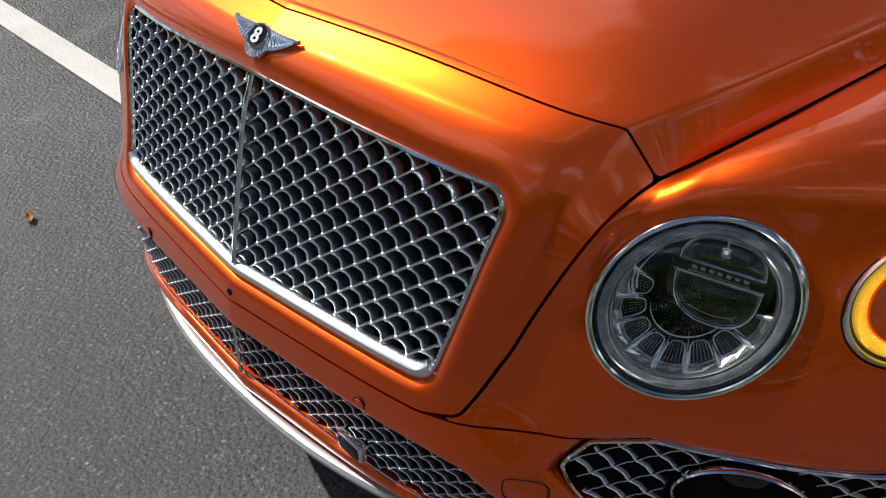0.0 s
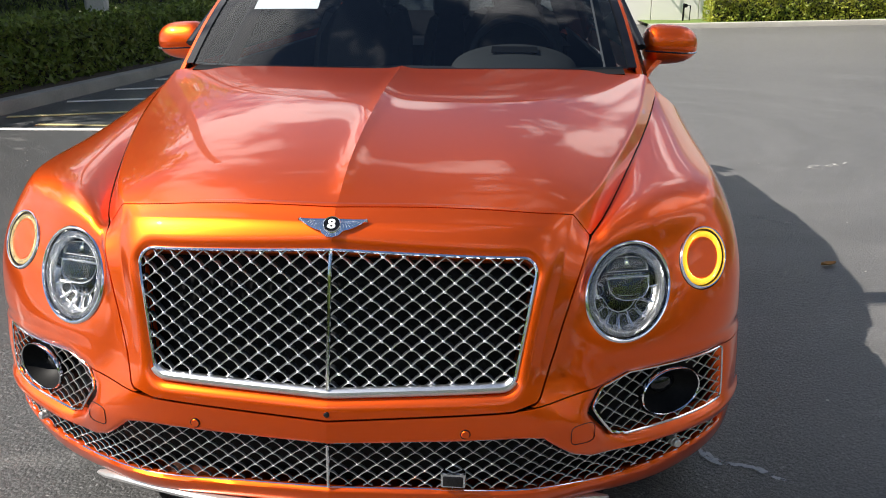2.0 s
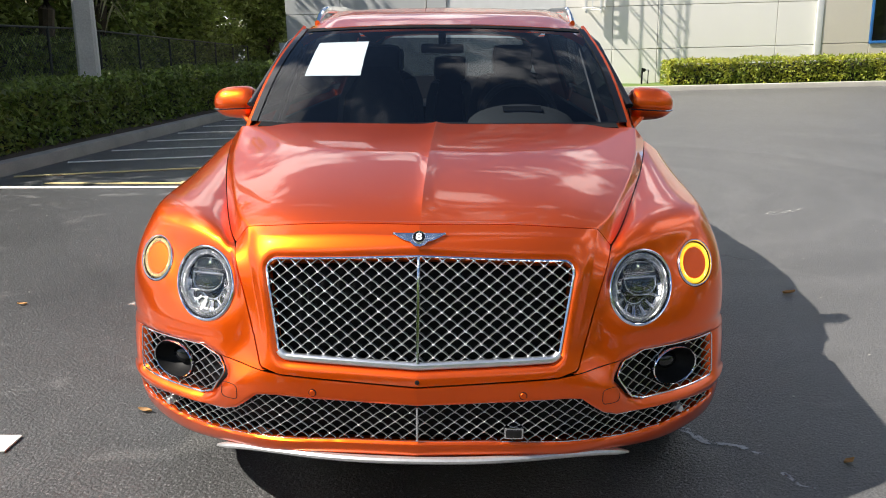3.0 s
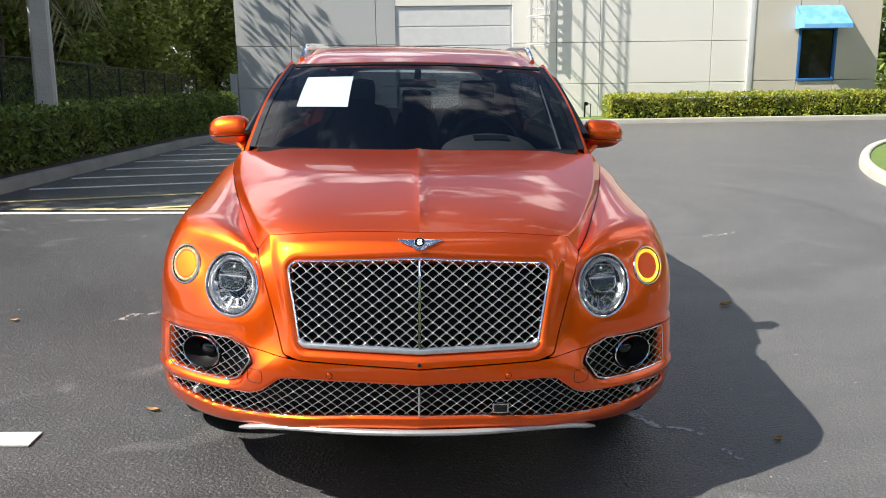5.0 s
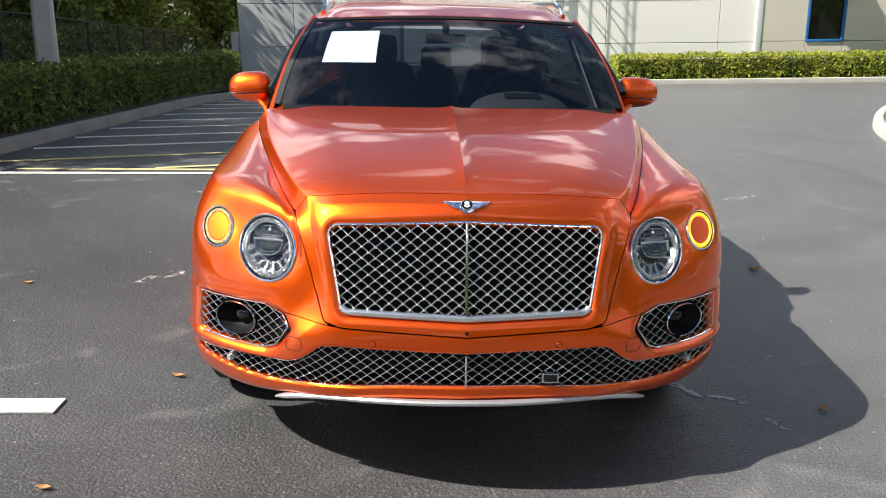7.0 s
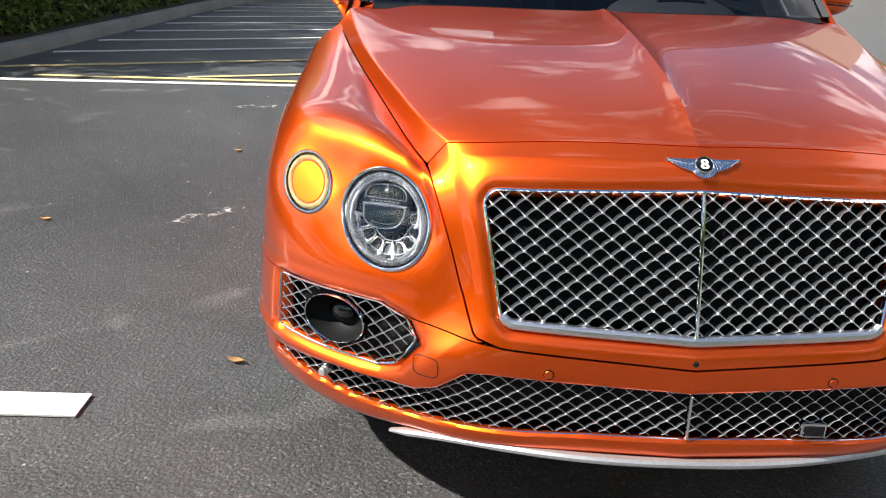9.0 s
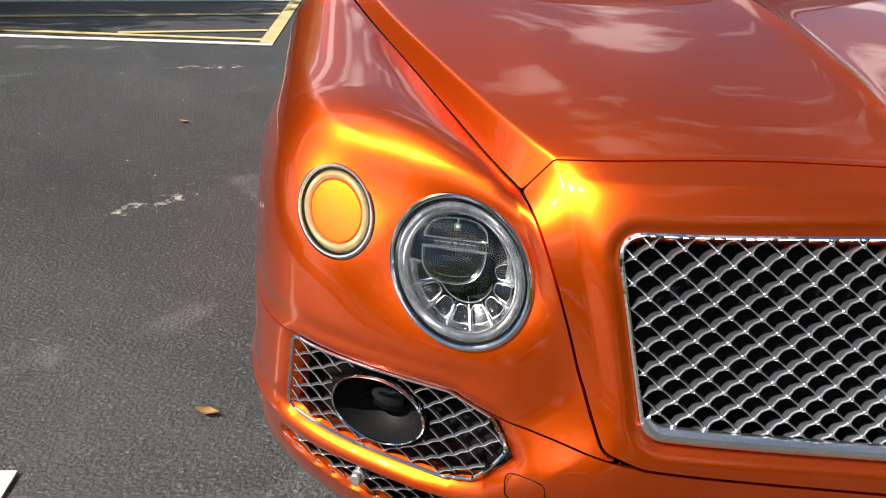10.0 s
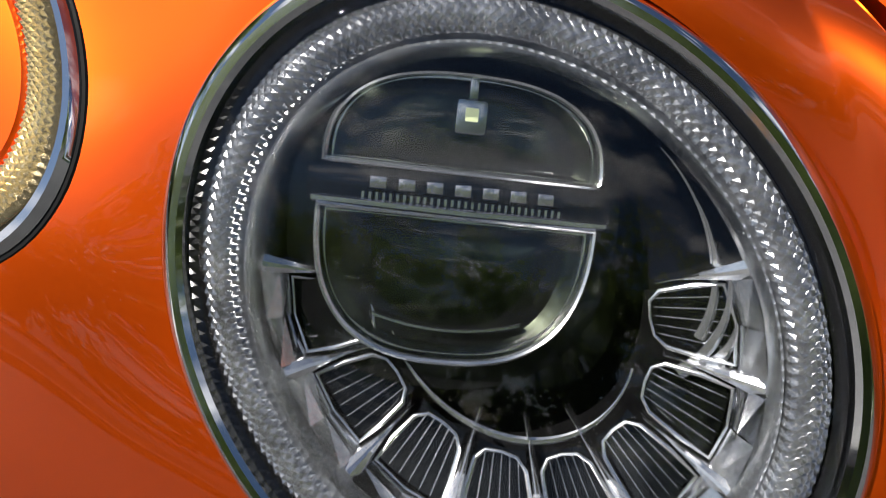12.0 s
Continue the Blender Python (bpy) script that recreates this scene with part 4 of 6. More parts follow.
def wing_point(s, t, q, lift=0.0):
    """A point of the badge's wing: t from root to tip, q from the feathered edge to the top."""
    top = .0150 - .0035 * t + .004 * t * t
    bottom = top - .0265 * (1 - t ** 1.8) - .0012 * abs(math.sin(7 * math.pi * t)) * (1 - t) - .0006
    return (s * (.011 + .058 * t), bottom + (top - bottom) * q, .003 + .003 * math.sin(math.pi * q) * (1 - t * .6) + lift)


wings = Geo()
for s in (1, -1):
    rows = [[wing_point(s, .97 * k / 42, q / 4) for q in range(5)] for k in range(43)]
    wings.slab(rows if s > 0 else [r[::-1] for r in rows], .006)
badge = part("badge", wings.moved(BADGE), CHROME, car, "chrome winged bonnet badge")
for s in (1, -1):
    for k in range(8):
        t1 = (k + 1.2) / 9.4
        part("feather", Geo().tube([BADGE @ Vector(wing_point(s, t1 * (.62 + .38 * w), .80 - .76 * w, .0002)) for w in np.linspace(0, 1, 6)], .00055, 5), CHROME, badge)
part("badge_rim", Geo().lathe([(.0130, -.012), (.0176, .002), (.0176, .0075), (.0168, .0088), (.0156, .0078)], 40, BADGE), CHROME, badge)
part("badge_disc", Geo().lathe([(0, .0085), (.0156, .0078)], 40, BADGE), GLOSS_BLACK, badge)
for z, wide in ((.0044, 1.15), (-.0050, 1.3)):
    part("badge_emblem", Geo().lathe([(.0020, .0088), (.0062, .0090), (.0058, .0098), (.0022, .0098)], 24, BADGE @ Matrix.Translation((0, z, 0)) @ Matrix.Diagonal((wide, 1, 1, 1))), ENAMEL, badge)


def tail_point(a, r):
    return ((.016 + .008 * r) * math.cos(a) * 1.02, (.015 + .0115 * r + .0007 * r * math.cos(13 * a)) * math.sin(a), .004 - .001 * r)


tail = Geo().slab([[tail_point(math.pi + math.pi * (.12 + .76 * i / 40), r) for r in (1, .5, 0)] for i in range(41)], .005)
badge_tail = part("badge_tail", tail.moved(BADGE), CHROME, badge)
for k in range(11):
    a = math.pi + math.pi * (.16 + .68 * k / 10)
    part("feather", Geo().tube([BADGE @ (Vector(tail_point(a, r)) + Vector((0, 0, .0003))) for r in (.05, .5, .96)], .0005, 5), CHROME, badge_tail)


# --- headlights ---
def ring_profile(r0, r1, n):
    """A low arch from radius r0 to r1."""
    return [(r0 + (r1 - r0) * k / (n - 1), -.0045 + .0062 * max(0.0, math.sin(math.pi * k / (n - 1))) ** .6) for k in range(n)]


def headlight(side):
    m = lamp_frame(LAMP)
    if side < 0:
        m = Matrix.Diagonal((-1, 1, 1, 1)) @ m
    R = LAMP["r"]
    lamp = part("headlight", Geo().lathe([(R + .0006, -.014), (R + .0006, .0010), (R - .0001, .0034), (R - .0016, .0052), (R - .0040, .0064), (R - .0062, .0060), (R - .0078, .0044), (R - .0083, .001), (R - .0083, -.006)], 120, m), CHROME, car, "round headlight with a chrome bezel and cut glass segments")
    part("seal", Geo().lathe([(R + .0030, -.014), (R + .0030, -.0040), (R + .0016, -.0022), (R - .0005, -.0022)], 96, m), BLACK, lamp)
    part("black_ring", Geo().lathe([(R - .0080, .0010), (R - .0092, -.001), (R - .0108, -.003), (R - .0115, -.012)], 80, m), GLOSS_BLACK, lamp)
    part("light_ring", Geo().knurl(ring_profile(R - .0112, R - .0258, 10), 330, .0017, m), LAMP_RING, lamp, "knurled clear ring of daytime light", smooth=0)
    part("inner_rim", Geo().lathe([(R - .0258, -.008), (R - .0258, -.002), (R - .0270, -.0005), (R - .0284, -.003), (R - .0295, -.013)], 96, m), CLEAR_RIM, lamp)
    part("bowl", Geo().lathe([(R - .0285, -.010), (R - .031, -.030), (R - .036, -.042)], 64, m), DARK_FACET, lamp)
    part("bowl_floor", Geo().lathe([(R - .0355, -.041), (R - .050, -.060), (.04, -.078), (0, -.082)], 64, m), GLOSS_BLACK, lamp)
    # projector pod, facing straight ahead and tilted up
    pod = Matrix.Translation((.635, .175, .782)) @ Euler((radians(90 - 23), radians(-2), radians(11))).to_matrix().to_4x4()
    if side < 0:
        pod = Matrix.Diagonal((-1, 1, 1, 1)) @ pod

    def half_moon(w, h0, h1, tall, up, n=28, square=2.6):
        """A D outline: a straight edge at h0, rounded towards h1."""
        pts = []
        for i in range(n + 1):
            a = math.pi * i / n
            c, s = math.cos(a), math.sin(a)
            pts.append((w * math.copysign(abs(c) ** (2 / square), c), h0 + (h1 - h0) * abs(s) ** (2 / square)))
        return pts

    shapes = (("upper_lens", half_moon(.047, .0235, .0560, 0, 1)), ("lower_lens", half_moon(.0475, .0085, -.0420, 0, -1)))
    block = Geo()
    body = [(.060 * math.copysign(abs(math.cos(a)) ** .85, math.cos(a)), .006 + .062 * math.copysign(abs(math.sin(a)) ** .85, math.sin(a))) for a in np.linspace(0, math.tau, 56, endpoint=False)]
    rings = [[(x * k, .006 + (y - .006) * k, h) for x, y in body] for k, h in ((1.08, -.045), (1.0, -.012), (.96, -.006), (.6, -.005), (.01, -.005))]
    block.patch([r + r[:1] for r in rings])
    part("projector_housing", block.moved(pod), GLOSS_BLACK, lamp)
    for name, shape in shapes:
        loop = [(x, y, 0.0) for x, y in resample(shape, .0025)]
        rim = Geo().tube(loop, .0012, 8, closed=True, up=(0, 0, 1), flat=1.8)
        lens = part(name, rim.moved(pod), CLEAR_RIM, lamp, "D-shaped projector lens with a bright rim")
        cx, cy = np.mean([p[0] for p in loop]), np.mean([p[1] for p in loop])
        step = [(cx + (x - cx) * .945, cy + (y - cy) * .915, -.0016) for x, y, _ in loop]
        part("lens_step", Geo().tube(step, [.00025 + .0005 * (.5 + .5 * math.sin(.31 * k + .8)) ** 2 for k in range(len(step))], 6, closed=True, up=(0, 0, 1)).moved(pod), CRYSTAL, lamp)
        dome = Geo()
        rows = []
        for k, h in ((1.0, -.001), (.85, .0022), (.6, .0042), (.3, .0052), (.02, .0055)):
            rows.append([(cx + (x - cx) * k, cy + (y - cy) * k, h) for x, y, _ in loop])
        dome.patch([r + r[:1] for r in rows])
        part("lens_glass", dome.moved(pod), LENS, lamp).visible_shadow = False
        bowl_rows = [[(cx + (x - cx) * k, cy + (y - cy) * k, h) for x, y, _ in loop] for k, h in ((1.0, -.001), (.8, -.006), (.5, -.0045), (.02, -.0048))]
        back = Geo().patch([r + r[:1] for r in bowl_rows])
        part("lens_chamber", back.moved(pod), SMOKED, lamp)
    part("led_block", Geo().box((-.0055, .036, -.004), (.0055, .048, .0015), .002).moved(pod), CRYSTAL, lamp)
    part("led_chip", Geo().box((-.0022, .0405, .001), (.0022, .0450, .0022), .0004).moved(pod), LED, lamp)
    part("led_stem", Geo().box((-.0015, .048, -.004), (.0015, .0555, .0005), .0005).moved(pod), CRYSTAL, lamp)
    arc = [(x, -.0275 - .004 * (1 - (x / .026) ** 2), -.0025) for x in np.linspace(-.026, .026, 15)]
    part("low_beam_strip", Geo().tube(arc, .0008, 6).moved(pod), CRYSTAL, lamp)
    bar = Geo().box((-.052, .0095, -.006), (.052, .0225, .0015), .002)
    part("lens_bridge", bar.moved(pod), GLOSS_BLACK, lamp)
    part("bridge_edge", Geo().tube([(-.050, .0105, .0022), (0, .0100, .0026), (.050, .0105, .0022)], .0014, 6).moved(pod), CRYSTAL, lamp)
    for k in range(7):
        x = -.0285 + k * .0095
        part("maker_bar", Geo().box((x - .0028, .0154, .001), (x + .0028, .0194, .0018), .0004).moved(pod), LAMP_RING, lamp)
    for k in range(30):
        x = -.034 + k * .0023
        part("rib", Geo().box((x, .0118, .0012), (x + .0009, .0140, .0020)).moved(pod), CRYSTAL, lamp)
    # cut segments in a horseshoe round the pod: clear frames round dark fluted windows, wedge facets between them
    lo, hi, dz, span = R - .0640, R - .0290, -.026, 25.5

    def at(angle, r, h):
        v = radians(180 - angle)
        return (math.cos(v) * r, math.sin(v) * r, h)

    for k in range(9):
        a = 184 + k * span
        foot = lo - .012 if 2 < k < 6 else lo + .006
        wedge = Geo()
        rows = []
        for t in np.linspace(0, 1, 7):
            r = foot + (hi - foot) * t
            half = math.degrees((.0004 + .0042 * max(0, t - .25) ** 1.3) / r)
            h = dz + .002 + .016 * max(0, t - .2)
            rows.append([at(a + q * half, r, h - (.009 if abs(q) > 1.2 else 0) + .0014 * (1 - abs(q))) for q in (-1.6, -1, -.25, .25, 1, 1.6)])
        wedge.patch(rows)
        part("segment_blade", wedge.moved(m), CRYSTAL, lamp, smooth=8)
        if k == 8:
            break
        b0, b1, mid = a + span * .12, a + span * .88, hi - .0075
        # dark window, leaning outwards
        rows = [[at(b, r, h) for r, h in ((lo + .0020, dz - .006), (lo + .007, dz - .004), (mid, dz + .003))] for b in np.linspace(b0, b1, 7)]
        part("cut_segment", Geo().patch(rows).moved(m), DARK_FACET, lamp, smooth=6)
        # two bright facets towards the ring
        mid_b = (b0 + b1) / 2
        for c0, c1, lift in ((b0 - 1.5, mid_b, .004), (mid_b, b1 + 1.5, -.001)):
            rows = [[at(c0, mid + .001, dz + .002 + lift), at(c0, hi - .004, dz + .010), at(c0, hi, dz + .017)], [at(c1, mid + .001, dz + .006 - lift), at(c1, hi - .004, dz + .012), at(c1, hi, dz + .017)]]
            part("facet", Geo().patch(rows).moved(m), BOWL if (k + int(lift > 0)) % 3 == 0 else CRYSTAL, lamp, smooth=0)
        frame_path = [at(b0, mid, dz + .0065), at(b0 - .6, (mid + lo) / 2 + .004, dz + .0035), at(b0, lo + .0065, dz + .001), at(b0 + 3.2, lo + .0025, dz), at(mid_b, lo + .0015, dz), at(b1 - 3.2, lo + .0025, dz), at(b1, lo + .0065, dz + .001), at(b1 + .6, (mid + lo) / 2 + .004, dz + .0035), at(b1, mid, dz + .0065), at(mid_b, mid + .001, dz + .0062)]
        part("segment_rim", Geo().tube(frame_path, [.0008, .0010, .0009, .0007, .0006, .0007, .0009, .0010, .0008, .0005], 8, closed=True).moved(m), CLEAR_RIM, lamp)
        for q in range(1, 6):
            b = b0 + (b1 - b0) * q / 6
            part("flute", Geo().tube([at(b, lo + .004, dz - .0045), at(b, mid - .001, dz + .0036)], .00022, 4).moved(m), CRYSTAL, lamp)
    part("inner_arc", Geo().tube([at(a, lo - .003, dz - .002) for a in np.linspace(196, 352, 40)], [.0004 + .0011 * math.sin(math.pi * i / 39) ** 2 for i in range(40)], 6, flat=.6).moved(m), CLEAR_RIM, lamp)
    # long clear shards along the inner rim, above the horseshoe
    for a0, a1, r0, r1, fat in ((58, 22, R - .031, R - .040, .0016), (46, 10, R - .033, R - .047, .0022), (30, -2, R - .034, R - .053, .0026), (16, 2, R - .036, R - .044, .0030)):
        path = [at(a0 + (a1 - a0) * k / 12, r0 + (r1 - r0) * (k / 12) ** 1.6, -.016 - .010 * k / 12) for k in range(13)]
        part("shard", Geo().tube(path, [fat * (.15 + .85 * k / 12) for k in range(13)], 5, flat=.55).moved(m), CLEAR_RIM, lamp, smooth=20)
    cover = Geo().lathe([(R - .0060, .000), (R - .020, .0045), (R - .05, .0085), (.03, .0105), (0.0005, .011)], 72, m)
    part("cover_glass", cover, CLEAR, lamp).visible_shadow = False


def blinker(side):
    m = lamp_frame(BLINKER)
    if side < 0:
        m = Matrix.Diagonal((-1, 1, 1, 1)) @ m
    R = BLINKER["r"]
    lamp = part("turn_signal", Geo().lathe([(R, -.012), (R, .001), (R - .002, .0045), (R - .0045, .0045), (R - .0062, .001), (R - .0062, -.006)], 80, m), CHROME, car, "round turn signal with a lit amber ring and body-coloured centre")
    part("seal", Geo().lathe([(R + .0024, -.012), (R + .0024, -.0002), (R + .0015, .0008), (R - .0005, .0008)], 80, m), BLACK, lamp)
    part("black_ring", Geo().lathe([(R - .0058, .0012), (R - .0075, -.001), (R - .0095, -.004)], 72, m), GLOSS_BLACK, lamp)
    g = Geo().knurl(ring_profile(R - .0095, R - .0235, 10), 220, .0016, m)
    part("amber_ring", g, AMBER if side > 0 else PALE_AMBER, lamp, "lit amber knurled ring" if side > 0 else "faintly lit pale amber knurled ring", smooth=0)
    part("centre_disc", Geo().lathe([(R - .0232, -.006), (R - .0238, -.0022), (R - .0250, -.0010), (.03, -.0006), (0, -.0004)], 56, m), PAINT, lamp, "orange body-coloured disc")


for side in (1, -1):
    headlight(side)
    blinker(side)

# --- cabin ---
def screen_point(s, t):
    """The windscreen's surface: s across from -1 to 1, t up from 0 to 1."""
    a = abs(s)
    half = .800 + (.690 - .800) * t + .012 * math.sin(math.pi * t)
    foot = 1.205 + .150 * a ** 2.2
    head = 1.860 + .150 * a ** 2.2
    z0, z1 = 1.128 - .002 * a ** 2, 1.535 - .022 * a ** 2
    bow = .022 * math.sin(math.pi * t)
    return (s * half, foot + (head - foot) * t - bow * .6, z0 + (z1 - z0) * t + bow)


def strip(s0, s1, t0, t1, n=12, k=10, out=0.0):
    rows = []
    for i in range(n + 1):
        t = t0 + (t1 - t0) * i / n
        row = []
        for j in range(k + 1):
            x, y, z = screen_point(s0 + (s1 - s0) * j / k, t)
            row.append((x, y - out * .5, z + out * .86))
        rows.append(row)
    return rows


part("windscreen", Geo().patch(strip(-.985, .985, .0, 1.0, 14, 24)), SCREEN, car, "dark tinted windscreen").visible_shadow = False
part("cowl", Geo().slab([[(x, y - .05, z - .012), (x, y - .01, z - .004), (x, y + .03, z + .004)] for x, y, z in (screen_point(s, 0) for s in np.linspace(-.94, .94, 25))], .02), BLACK, car, "black cowl under the windscreen")
for s in (1, -1):
    part("screen_edge", Geo().slab(strip(s * .962, s * 1.0, 0, 1, 12, 3, .004)[::(1 if s < 0 else -1)], .012), GLOSS_BLACK, car, "black windscreen border")
part("screen_header", Geo().slab(strip(-.95, .95, .955, 1.0, 2, 20, .003)[::-1], .008), BLACK, car)


def roof_point(s, t):
    """The roof: s across from -1 to 1, t from the windscreen's head to the tail."""
    y = 1.850 + .150 * abs(s) ** 2.2 * max(0, 1 - t * 3) + 2.62 * t
    crown = float(np.interp(t, [0, .1, .25, .5, .75, 1], [1.535, 1.586, 1.636, 1.658, 1.630, 1.540]))
    half = float(np.interp(t, [0, .15, .5, 1], [.705, .715, .700, .600]))
    a = abs(s)
    return (s * half, y, crown - .022 * a ** 2 - .085 * max(0, a - .80) ** 1.3 * 5)


part("roof", Geo().slab([[roof_point(s, t) for s in np.linspace(-1, 1, 25)][::-1] for t in np.linspace(0, 1, 25)], .03), PAINT, car, "orange roof")
sunroof = [[(x, y, z + .004) for x, y, z in (roof_point(s, t) for s in np.linspace(.80, -.80, 19))] for t in np.linspace(.46, .80, 15)]
part("glass_roof_panel", Geo().slab(sunroof, .006), GLOSS_BLACK, car, "black panoramic glass roof")
for s in (1, -1):
    line = [Vector(roof_point(s * .93, t)) + Vector((0, 0, h)) for t, h in zip(np.linspace(.13, .85, 24), [.000, .022, .034] + [.040] * 18 + [.034, .022, .000])]
    part("roof_rail", Geo().tube(line, .014, 10, flat=1.4), CHROME, car, "polished roof rail")
    # the pillar beside the screen, painted, with its flat side turned out
    rows = []
    for t in np.linspace(-.14, 1.04, 18):
        x, y, z = screen_point(s, t)
        w = .024 - .004 * t
        rows.append([(x - s * .004, y + .000, z + .004), (x + s * w * .45, y + .010, z + .009), (x + s * w * .9, y + .035, z + .002), (x + s * (w + .008), y + .08, z - .016), (x + s * (w + .006), y + .14, z - .03)])
    rows = rows if s < 0 else [r[::-1] for r in rows]
    part("windscreen_pillar", Geo().slab(rows, .008), PAINT, car, "orange windscreen pillar")
    dark = [[(x - s * .012, y + .012, z - .012) for x, y, z in r] for r in rows]
    part("pillar_inside", Geo().slab(dark, .006), BLACK, car)
    part("door_lining", Geo().slab([[(s * (.835 - .018 * k), y, z) for k, z in enumerate((.45, .75, 1.0, 1.085))] for y in np.linspace(1.50, 4.55, 6)], .02), LEATHER, car)
    foot = []
    for y, xs, zs in ((1.26, (.745, .795, .852, .895), (1.098, 1.058, 1.042, 1.016)), (1.34, (.748, .803, .857, .895), (1.124, 1.100, 1.062, 1.022)), (1.42, (.806, .832, .865, .897), (1.130, 1.102, 1.070, 1.026)), (1.56, (.822, .840, .868, .897), (1.105, 1.094, 1.070, 1.030)), (1.72, (.822, .840, .868, .897), (1.100, 1.092, 1.070, 1.030))):
        foot.append([(s * x, y, z) for x, z in zip(xs, zs)])
    part("pillar_foot", Geo().slab(foot if s < 0 else [r[::-1] for r in foot], .006), PAINT, car)
    # doors and flank
    flank = []
    for y, wx in zip(np.linspace(1.26, 4.75, 20), np.interp(np.linspace(1.26, 4.75, 20), [1.2, 1.6, 3.2, 4.1, 4.75], [.985, .985, .985, .995, .90])):
        up = 1.01 + .03 * (y - 1.2) / 3.5
        flank.append([(s * (wx - .07), y, .27), (s * (wx - .02), y, .36), (s * (wx - .022), y, .60), (s * (wx - .012), y, .80), (s * (wx - .017), y, .885), (s * (wx - .055), y, .965), (s * (wx - .115), y, up - .008), (s * (wx - .175), y, up + .030)])
    flank = flank if s > 0 else [r[::-1] for r in flank]
    part("body_side", Geo().slab([r for r in flank if r[0][1] > 1.25], .03), PAINT, car, "orange doors and rear flank")
    part("fender_vent_trim", Geo().box((s * .982 - .004, 1.42, .72), (s * .982 + .006, 1.62, .745), .003), CHROME, car)
    glass = []
    for t in np.linspace(0, 1, 14):
        y = 1.50 + 2.75 * t
        top = roof_point(s * .97, max(0.0, (y - 1.95) / 2.62))
        z1 = min(top[2] - .03, 1.13 + max(0, (y - 1.42)) * .62)
        x1 = s * (.885 - (z1 - 1.02) * .36)
        glass.append([(s * .890, y, 1.01), ((s * .890 + x1) / 2, y, (1.01 + z1) / 2), (x1, y, z1)])
    edge = [tuple(Vector(r[-1]) + Vector((s * .004, 0, .006))) for r in glass]
    part("window_frame", Geo().tube(edge, .022, 8, flat=.6), GLOSS_BLACK, car, "gloss black window frame")
    part("side_glass", Geo().patch(glass if s < 0 else [r[::-1] for r in glass]), PRIVACY, car, "dark side windows")
    # door mirror
    mir = Geo()
    rows = []
    for k in range(13):
        t = k / 12
        x = .893 + .220 * (.5 - .5 * math.cos(math.pi * t))
        e = 2 * (x - .893) / .220 - 1
        swell = max(.03, 1 - abs(e) ** (2.6 if e > 0 else 5.0)) ** (1 / 2.5)
        zc, yc = 1.172 - .010 * t, 1.845 + .045 * t
        top, bot = .082 * swell * (1 - .06 * t), .090 * swell * (1 - .36 * t)
        rows.append([(s * x, yc - (.085 * swell) * max(0, math.cos(a)) ** .8 + .055 * max(0, -math.cos(a)) ** .6, zc + (top if math.sin(a) > 0 else bot) * math.sin(a)) for a in np.linspace(0, math.tau, 25)])
    mir.patch(rows if s > 0 else [r[::-1] for r in rows])
    for row in (rows[0], rows[-1]):
        c = np.mean(np.array(row[:-1]), axis=0)
        mir.patch([row, [tuple(c)] * len(row)])
    mirror = part("door_mirror", mir, PAINT, car, "orange door mirror on a short arm")
    part("mirror_seam", Geo().tube([(s * x, y, z) for x, y, z in ((.893, 1.770, 1.150), (.95, 1.758, 1.148), (1.03, 1.768, 1.143), (1.085, 1.797, 1.140), (1.102, 1.830, 1.142))], .0035, 6), GLOSS_BLACK, mirror, "thin black band with a side repeater")
    part("repeater", Geo().tube([(s * x, y, z) for x, y, z in ((1.060, 1.775, 1.143), (1.082, 1.792, 1.142), (1.099, 1.825, 1.143))], .0040, 6), LAMP_RING, mirror)
    part("mirror_arm", Geo().tube([(s * .835, 1.72, 1.030), (s * .868, 1.775, 1.050), (s * .910, 1.815, 1.085), (s * .955, 1.840, 1.125)], [.056, .046, .038, .040], 12, flat=.6), PAINT, mirror)
    part("mirror_glass", Geo().box((s * 1.0 - .085, 1.902, 1.11), (s * 1.0 + .075, 1.906, 1.225), .001), MIRROR, mirror)

# tail
for s in (1, -1):
    part("pillar_lining", Geo().slab([[(s * (.700 - .05 * t), 1.42 + .66 * t, 1.10 + .40 * t), (s * (.765 - .09 * t), 1.52 + .66 * t, 1.06 + .42 * t), (s * (.765 - .09 * t), 1.68 + .6 * t, 1.02 + .46 * t)][::s] for t in np.linspace(0, 1, 6)], .008), LEATHER, car)
    part("rear_lining", Geo().slab([[(s * (w + d), y - .10, z) for d in (-.03, .06, .17)][::s] for y, z, w in ((4.72, .98, .79), (4.62, 1.28, .67), (4.46, 1.50, .55))], .01), LEATHER, car)
part("tailgate_lining", Geo().slab([[(x, 4.64, z) for x in np.linspace(-.84, .84, 5)] for z in (.4, .7, 1.19)], .01), LEATHER, car)
part("tailgate", Geo().slab([[(x, 4.75 + .03 * (1 - abs(x)), z) for x in np.linspace(-.86, .86, 9)] for z in (.35, .6, .85, 1.06)], .04), PAINT, car, "orange tailgate")
part("rear_window", Geo().patch([[(x * w, y, z) for x in np.linspace(-1, 1, 9)] for y, z, w in ((4.74, 1.06, .80), (4.62, 1.28, .70), (4.46, 1.49, .58))]), REAR_GLASS, car, "tinted rear window").visible_shadow = False
for s in (1, -1):
    part("rear_pillar", Geo().slab([[(s * (w + d), y, z) for d in (0, .10, .18)][::s] for y, z, w in ((4.76, 1.03, .79), (4.62, 1.28, .69), (4.46, 1.51, .57))], .04), PAINT, car)

